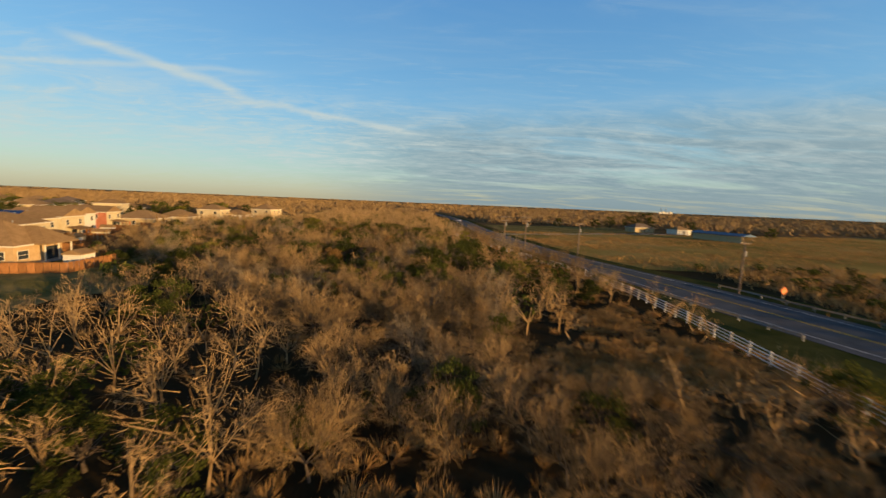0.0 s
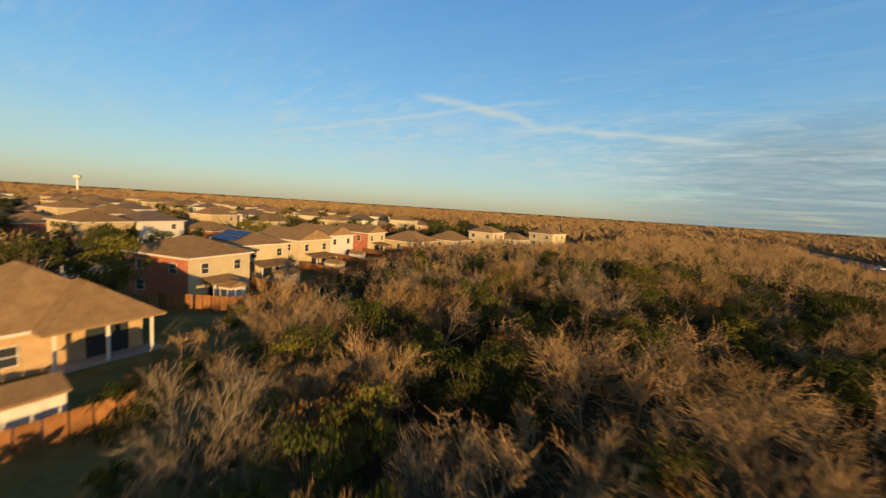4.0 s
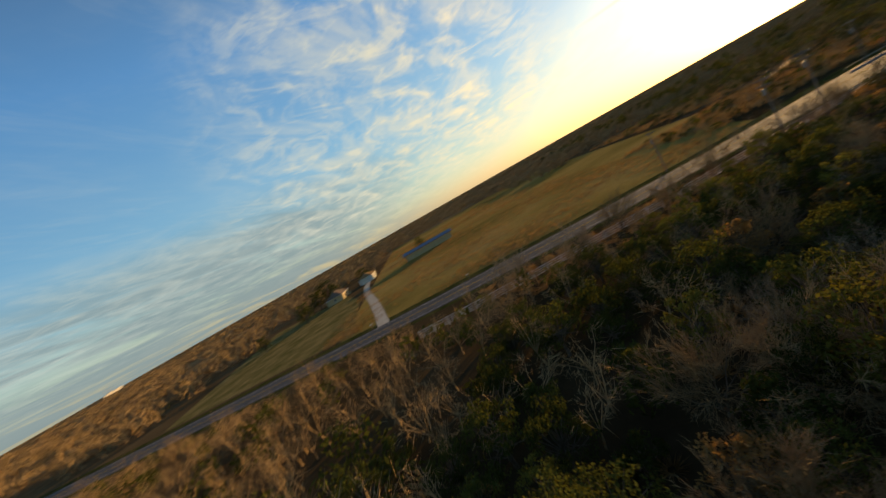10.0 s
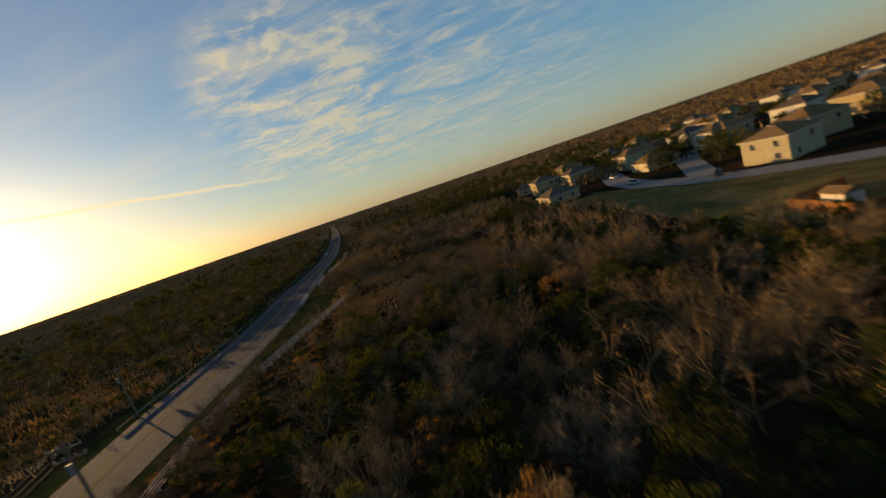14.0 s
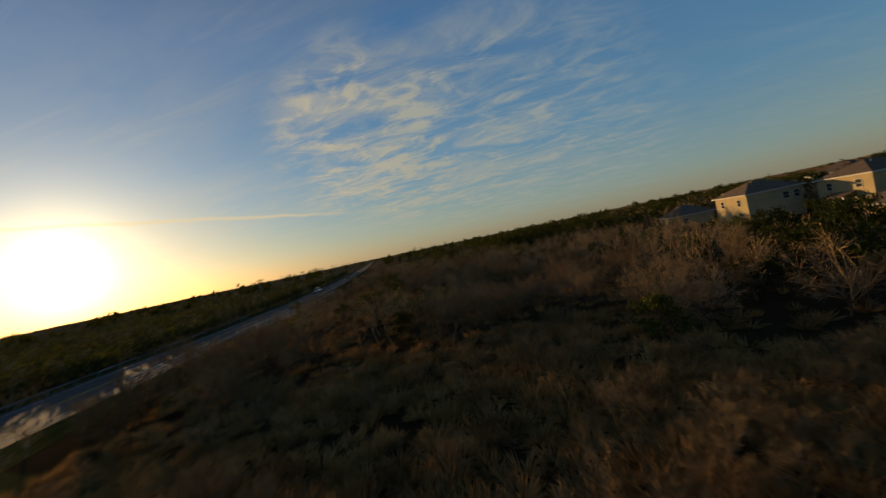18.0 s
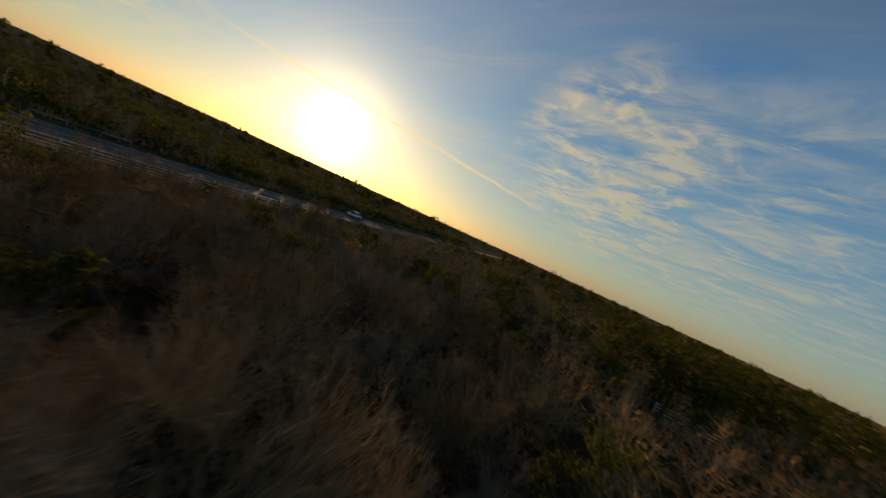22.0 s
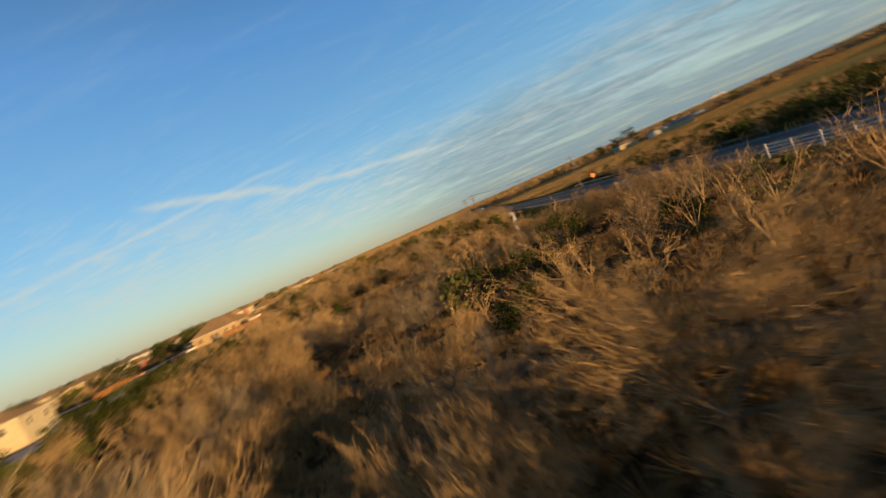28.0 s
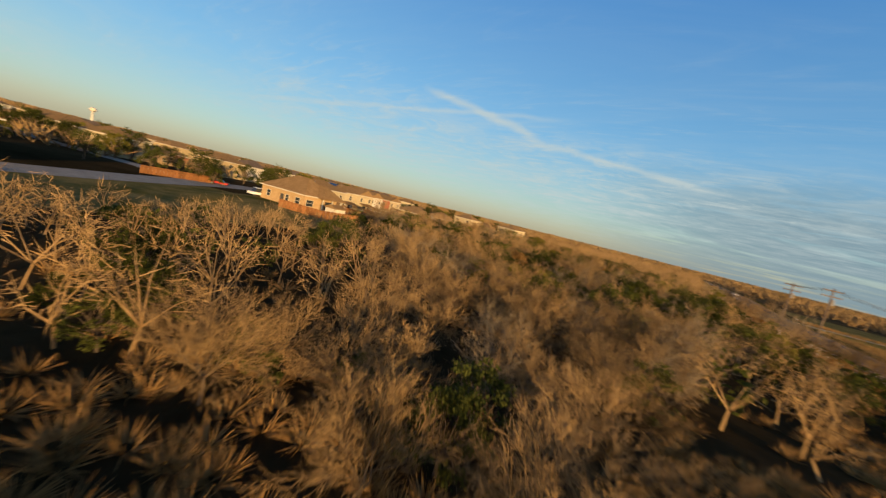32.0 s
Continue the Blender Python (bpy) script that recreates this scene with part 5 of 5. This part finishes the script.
part("wall", boxes((-3.5, -13, -0.1, -3.3, 13, 3.0)), M["tan"], barn)
part("roof", roof_hip(8, 27, 3.2, 1.2, gable=True), M["blue_roof"], barn, "blue metal roof")
for k in range(7):
    part("post", boxes((3.1, -12.9 + k * 4.25, -0.1, 3.35, -12.65 + k * 4.25, 3.2)), M["pole"], barn)

# side street, lawn and estate ground
def ribbon(name, points, width, z, material, label, category):
    tv, tf = [], []
    for k, (x, y) in enumerate(points):
        a, b = points[max(0, k - 1)], points[min(len(points) - 1, k + 1)]
        d = Vector((b[0] - a[0], b[1] - a[1])).normalized()
        n = Vector((-d.y, d.x)) * width / 2
        tv += [(x - n.x, y - n.y, z), (x + n.x, y + n.y, z)]
        if k:
            tf.append((2 * k - 2, 2 * k - 1, 2 * k + 1, 2 * k))
    return tagged(new(name, mesh_of(name, tv, tf, material)), label, category, kind="structure")


ribbon("side_street", ((-56, -112), (-58, -60), (-54, -32), (-55, -12), (-63, 8), (-73, 22), (-85, 36), (-98, 50), (-112, 70), (-120, 95), (-126, 150), (-122, 230)), 8.0, 0.05, M["concrete"], "pale concrete side street of the estate", "street")
ribbon("side_street", ((-64, 7), (-69, -8), (-76, -30), (-88, -60)), 7.0, 0.055, M["concrete"], "concrete branch of the estate street", "street")
ribbon("side_street", ((-96, 49), (-118, 44), (-150, 30), (-200, 22)), 7.0, 0.055, M["concrete"], "concrete cross street between the houses", "street")
sheet("street_lawn", ((-46, 46), (-42, 24), (-40, 0), (-32, -16), (-44, -26), (-50.5, -12), (-58, 8), (-69, 23), (-81, 37), (-92, 50), (-80, 60), (-62, 62)), 0.03, M["lawn"], "mown winter lawn beside the street", "lawn")
mv, mf = [], []
for j in range(23):
    for i in range(23):
        x, y = -64 + (i - 11) * 2.4, 59 + (j - 11) * 2.4
        mv.append((x, y, mound(x, y) - 0.04))
for j in range(22):
    for i in range(22):
        mf.append((j * 23 + i, j * 23 + i + 1, j * 23 + i + 24, j * 23 + i + 23))
tagged(new("yard_mound", mesh_of("yard_mound", mv, mf, M["lawn"], True)), "low grassy mound under the corner house", "ground", kind="structure")


def board_fence(points, h, label, key="cedar"):
    """A fence of upright boards on rails between the given corners; boards are parts."""
    ob = empty("board_fence", Matrix.Translation((*points[0], 0)), label, "fence", "garden fences")
    board = from_bm("board", boxes((-0.43, -0.012, 0.03, 0.43, 0.012, h), bevel=0.004), M[key])
    postm = from_bm("post", boxes((-0.05, -0.05, -0.1, 0.05, 0.05, h + 0.05)), M[key])
    for (x0, y0), (x1, y1) in zip(points, points[1:]):
        length = math.hypot(x1 - x0, y1 - y0)
        turn = math.degrees(math.atan2(y1 - y0, x1 - x0))
        n = max(1, int(length / 0.9))
        for k in range(n):
            f = (k + 0.5) / n
            px, py = x0 + (x1 - x0) * f, y0 + (y1 - y0) * f
            m = pose(px - points[0][0], py - points[0][1], mound(px, py), 0, 0, turn)
            part("board", board, None, ob, at=m)
            if k % 3 == 0:
                part("post", postm, None, ob, at=m @ pose(0, 0.06, 0))
    return ob


board_fence(((-62, 50.5), (-52.5, 53.6), (-53.6, 63), (-59, 66)), 1.5, "cedar board fence round the corner yard")
board_fence(((-80, 70), (-74, 76), (-76, 85), (-88, 84)), 1.8, "cedar board fence behind the brick-sided house")
board_fence(((-76, 85), (-81, 92.5), (-85, 99.5), (-97.5, 98.2)), 1.8, "cedar board fence behind the solar house")
board_fence(((-85, 99.5), (-91.5, 112), (-105, 110.8)), 1.8, "cedar board fence behind the patio house")
board_fence(((-91.5, 112), (-97, 124.5), (-110.5, 125.2)), 1.8, "cedar board fence of a back garden")
board_fence(((-97, 124.5), (-103, 140), (-109, 139)), 1.8, "cedar board fence beside the red deck house")
board_fence(((-103, 140), (-105, 156), (-108, 156)), 1.8, "cedar board fence behind the low tan house")
sheet("garden_lawn", ((-80, 70), (-74, 76), (-76, 85), (-81, 92.5), (-85, 99.5), (-91.5, 112), (-97, 124.5), (-103, 140), (-105, 156), (-126, 156), (-124, 120), (-108, 92), (-96, 70)), 0.02, M["lawn"], "patchy winter lawn of the back gardens", "lawn")
board_fence(((-97, 38), (-104, 55)), 1.8, "cedar board fence along the street")

def shed(x, y, turn, key, label):
    ob = empty("garden_shed", pose(x, y, mound(x, y), 0, 0, turn), label, "shed", "garden sheds")
    part("wall", boxes((-1.5, -1.2, 0, 1.5, 1.2, 2.0), bevel=0.01), M[key], ob)
    part("roof", roof_hip(3.0, 2.4, 1.98, 0.75, over=0.15, gable=True), M["shingle"], ob)
    part("door", boxes((-0.6, -1.25, 0.1, 0.6, -1.205, 1.85)), M["white"], ob, "plain double door")


shed(-55.5, 58.6, 100, "white", "small white shed with a low barn roof")
shed(-90.5, 102, 15, "cream", "small cream garden shed with a brown roof")
shed(-99.5, 114.5, 25, "white", "small white garden shed beside the board fence")
shed(-85.5, 89.5, 100, "tan", "low tan garden shed near the patio")
shed(-81, 79, 20, "white", "white garden shed behind the brick-sided house")


def car(x, y, turn, key, label, z=0.05, long=4.6, tall=1.5):
    ob = empty("car", pose(x, y, z, 0, 0, turn), label, "car", "parked cars")
    low = boxes((-long / 2, -0.88, 0.3, long / 2, 0.88, 0.85), bevel=0.1)
    part("body", low, M[key], ob)
    bm = bmesh.new()
    v = [bm.verts.new(p) for p in ((-long * 0.34, -0.8, 0.84), (long * 0.3, -0.8, 0.84), (long * 0.3, 0.8, 0.84), (-long * 0.34, 0.8, 0.84),
                                    (-long * 0.22, -0.66, tall), (long * 0.14, -0.66, tall), (long * 0.14, 0.66, tall), (-long * 0.22, 0.66, tall))]
    for q in ((4, 5, 6, 7), (0, 1, 5, 4), (1, 2, 6, 5), (2, 3, 7, 6), (3, 0, 4, 7)):
        bm.faces.new([v[i] for i in q])
    part("cabin", bm, M["glass"], ob, "dark glazed cabin")
    part("roof", boxes((-long * 0.23, -0.68, tall - 0.01, long * 0.15, 0.68, tall + 0.05), bevel=0.02), M[key], ob)
    for sx in (-0.31, 0.31):
        for sy in (-0.86, 0.7):
            bm = bmesh.new()
            rod(bm, (long * sx, sy, 0.33), (long * sx, sy + 0.2, 0.33), 0.33, 0.33, 14)
            w = part("wheel", bm, M["tyre"], ob)
            bm = bmesh.new()
            rod(bm, (long * sx, sy - 0.01, 0.33), (long * sx, sy + 0.21, 0.33), 0.18, 0.18, 10)
            part("rim", bm, M["steel"], w)
    for sy in (-0.6, 0.6):
        part("headlight", boxes((long / 2 - 0.05, sy - 0.18, 0.6, long / 2 + 0.02, sy + 0.18, 0.74)), M["white"], ob, "clear headlight")
    return ob


car(-76.5, 54, 100, "car_white", "white pickup parked beside the corner house", z=mound(-76.5, 54), tall=1.7)
for x, y, t, key, label in ((-66, 9, 60, "car_dark", "dark car parked at the kerb"), (-54.5, -18, 95, "car_silver", "silver car on the estate street"),
                            (-104, 57, 55, "car_red", "red car parked on the street"), (-56, -46, 96, "car_white", "white car on the estate street")):
    car(x, y, t, key, label)
for s, e, key, label in ((-150, 11.4, "car_white", "white car on the road"), (-215, 6.6, "car_dark", "dark car far along the road"), (262, 6.6, "car_white", "white car at the road's bend")):
    p = along(s, e)
    car(p.x, p.y, ROAD_TURN + 90, key, label, 0.07)

# trail through the scrub
ribbon("trail", TRAIL, 1.3, 0.03, M["dirt"], "bare dirt trail through the scrub", "trail")


def path_rail(p0, p1):
    """A low two-sided white rail where the path crosses a ditch."""
    ob = empty("path_rail", Matrix.Translation((*p0, 0)), "low white rail beside the path crossing", "rail", "path rails")
    length = math.hypot(p1[0] - p0[0], p1[1] - p0[1])
    turn = math.degrees(math.atan2(p0[0] - p1[0], p1[1] - p0[1]))
    n = max(2, round(length / 2.2))
    for k in range(n + 1):
        part("post", boxes((-0.06, -0.06, -0.1, 0.06, 0.06, 1.2)), M["rail"], ob, at=pose(0, 0, 0, 0, 0, turn) @ pose(0, length * k / n, 0))
    for z in (0.4, 0.75, 1.1):
        part("rail", boxes((-0.03, 0, z - 0.05, 0.03, length, z + 0.05)), M["rail"], ob, at=pose(0, 0, 0, 0, 0, turn) @ pose(0.09, 0, 0))


path_rail((18.3, -96.9), (12, -98.9))
path_rail((18.8, -103), (12.2, -105.2))

# trees among the estate houses
garden = 0
for _ in range(640):
    x, y = -60 - 260 * rng.uniform(0, 1) ** 1.5, rng.uniform(-140, 240)
    if x > west_edge(y) - 16 or any(math.hypot(x - a, y - b) < c - 0.5 for a, b, c in BUILT):
        continue
    if -96 < x < -38 and -8 < y < 56:
        continue
    if garden >= 295:
        break
    garden += 1
    k = int(rng.choice([0, 0, 0, 1, 1, 2]))
    plant(LEAFY, LEAFY_LABEL, k, x, y, rng.uniform(0.9, 1.6), rng.uniform(0, 6.28), "garden_tree", "tree", "trees among the houses")

# far landmarks: water tower, works with steam, wood lots
wt_ = empty("water_tower", Matrix.Translation((-1000, 190, 0)), "white water tower over the estate", "water tower")
bm = bmesh.new()
rod(bm, (0, 0, 0), (0, 0, 24), 2.0, 1.4, 12)
part("stem", bm, M["white"], wt_)
bm = bmesh.new()
bmesh.ops.create_uvsphere(bm, u_segments=20, v_segments=10, radius=6.0, matrix=Matrix.Translation((0, 0, 27)) @ Matrix.Diagonal((1, 1, 0.7, 1)))
part("tank", bm, M["white"], wt_)
works = empty("power_works", Matrix.Translation((1400, 2500, 0)) @ Matrix.Scale(0.6, 4), "pale industrial works on the horizon", "factory")
for k in range(4):
    part("hall", boxes((-60 + k * 38, -12, 0, -28 + k * 38, 12, 16 + 7 * (k % 2))), M["white"], works)
for k in range(2):
    bm = bmesh.new()
    rod(bm, (-30 + k * 50, 0, 0), (-30 + k * 50, 0, 62), 3.5, 2.6, 12)
    part("chimney", bm, M["concrete"], works, "tall pale chimney")

# oaks at the farm and round its yard
for s_, e_, size in ((196, 128, 2.3), (199, 118, 1.9), (178, 150, 1.5), (199, 92, 1.2), (140, 172, 1.2), (212, 70, 1.1), (204, 106, 1.5)):
    p = along(s_, e_)
    plant(LEAFY, LEAFY_LABEL, 0, p.x, p.y, size, s_ * 0.7, "farm_tree", "tree", "trees at the farm")

# slim masts of a power line on the horizon
for x, y in ((415, -478), (407, -485), (400, -491), (390, -498), (369, -514), (458, -478), (433, -502), (400, -531), (371, -553)):
    ob = empty("transmission_mast", Matrix.Translation((x, y, 0)), "slim dark transmission mast on the horizon", "mast", "transmission masts")
    bm = bmesh.new()
    rod(bm, (0, 0, -0.5), (0, 0, 12), 0.3, 0.2, 6)
    part("shaft", bm, M["pole"], ob)
    for z in (10.0, 11.4):
        part("crossarm", boxes((-1.8, -0.12, z, 1.8, 0.12, z + 0.25)), M["pole"], ob)
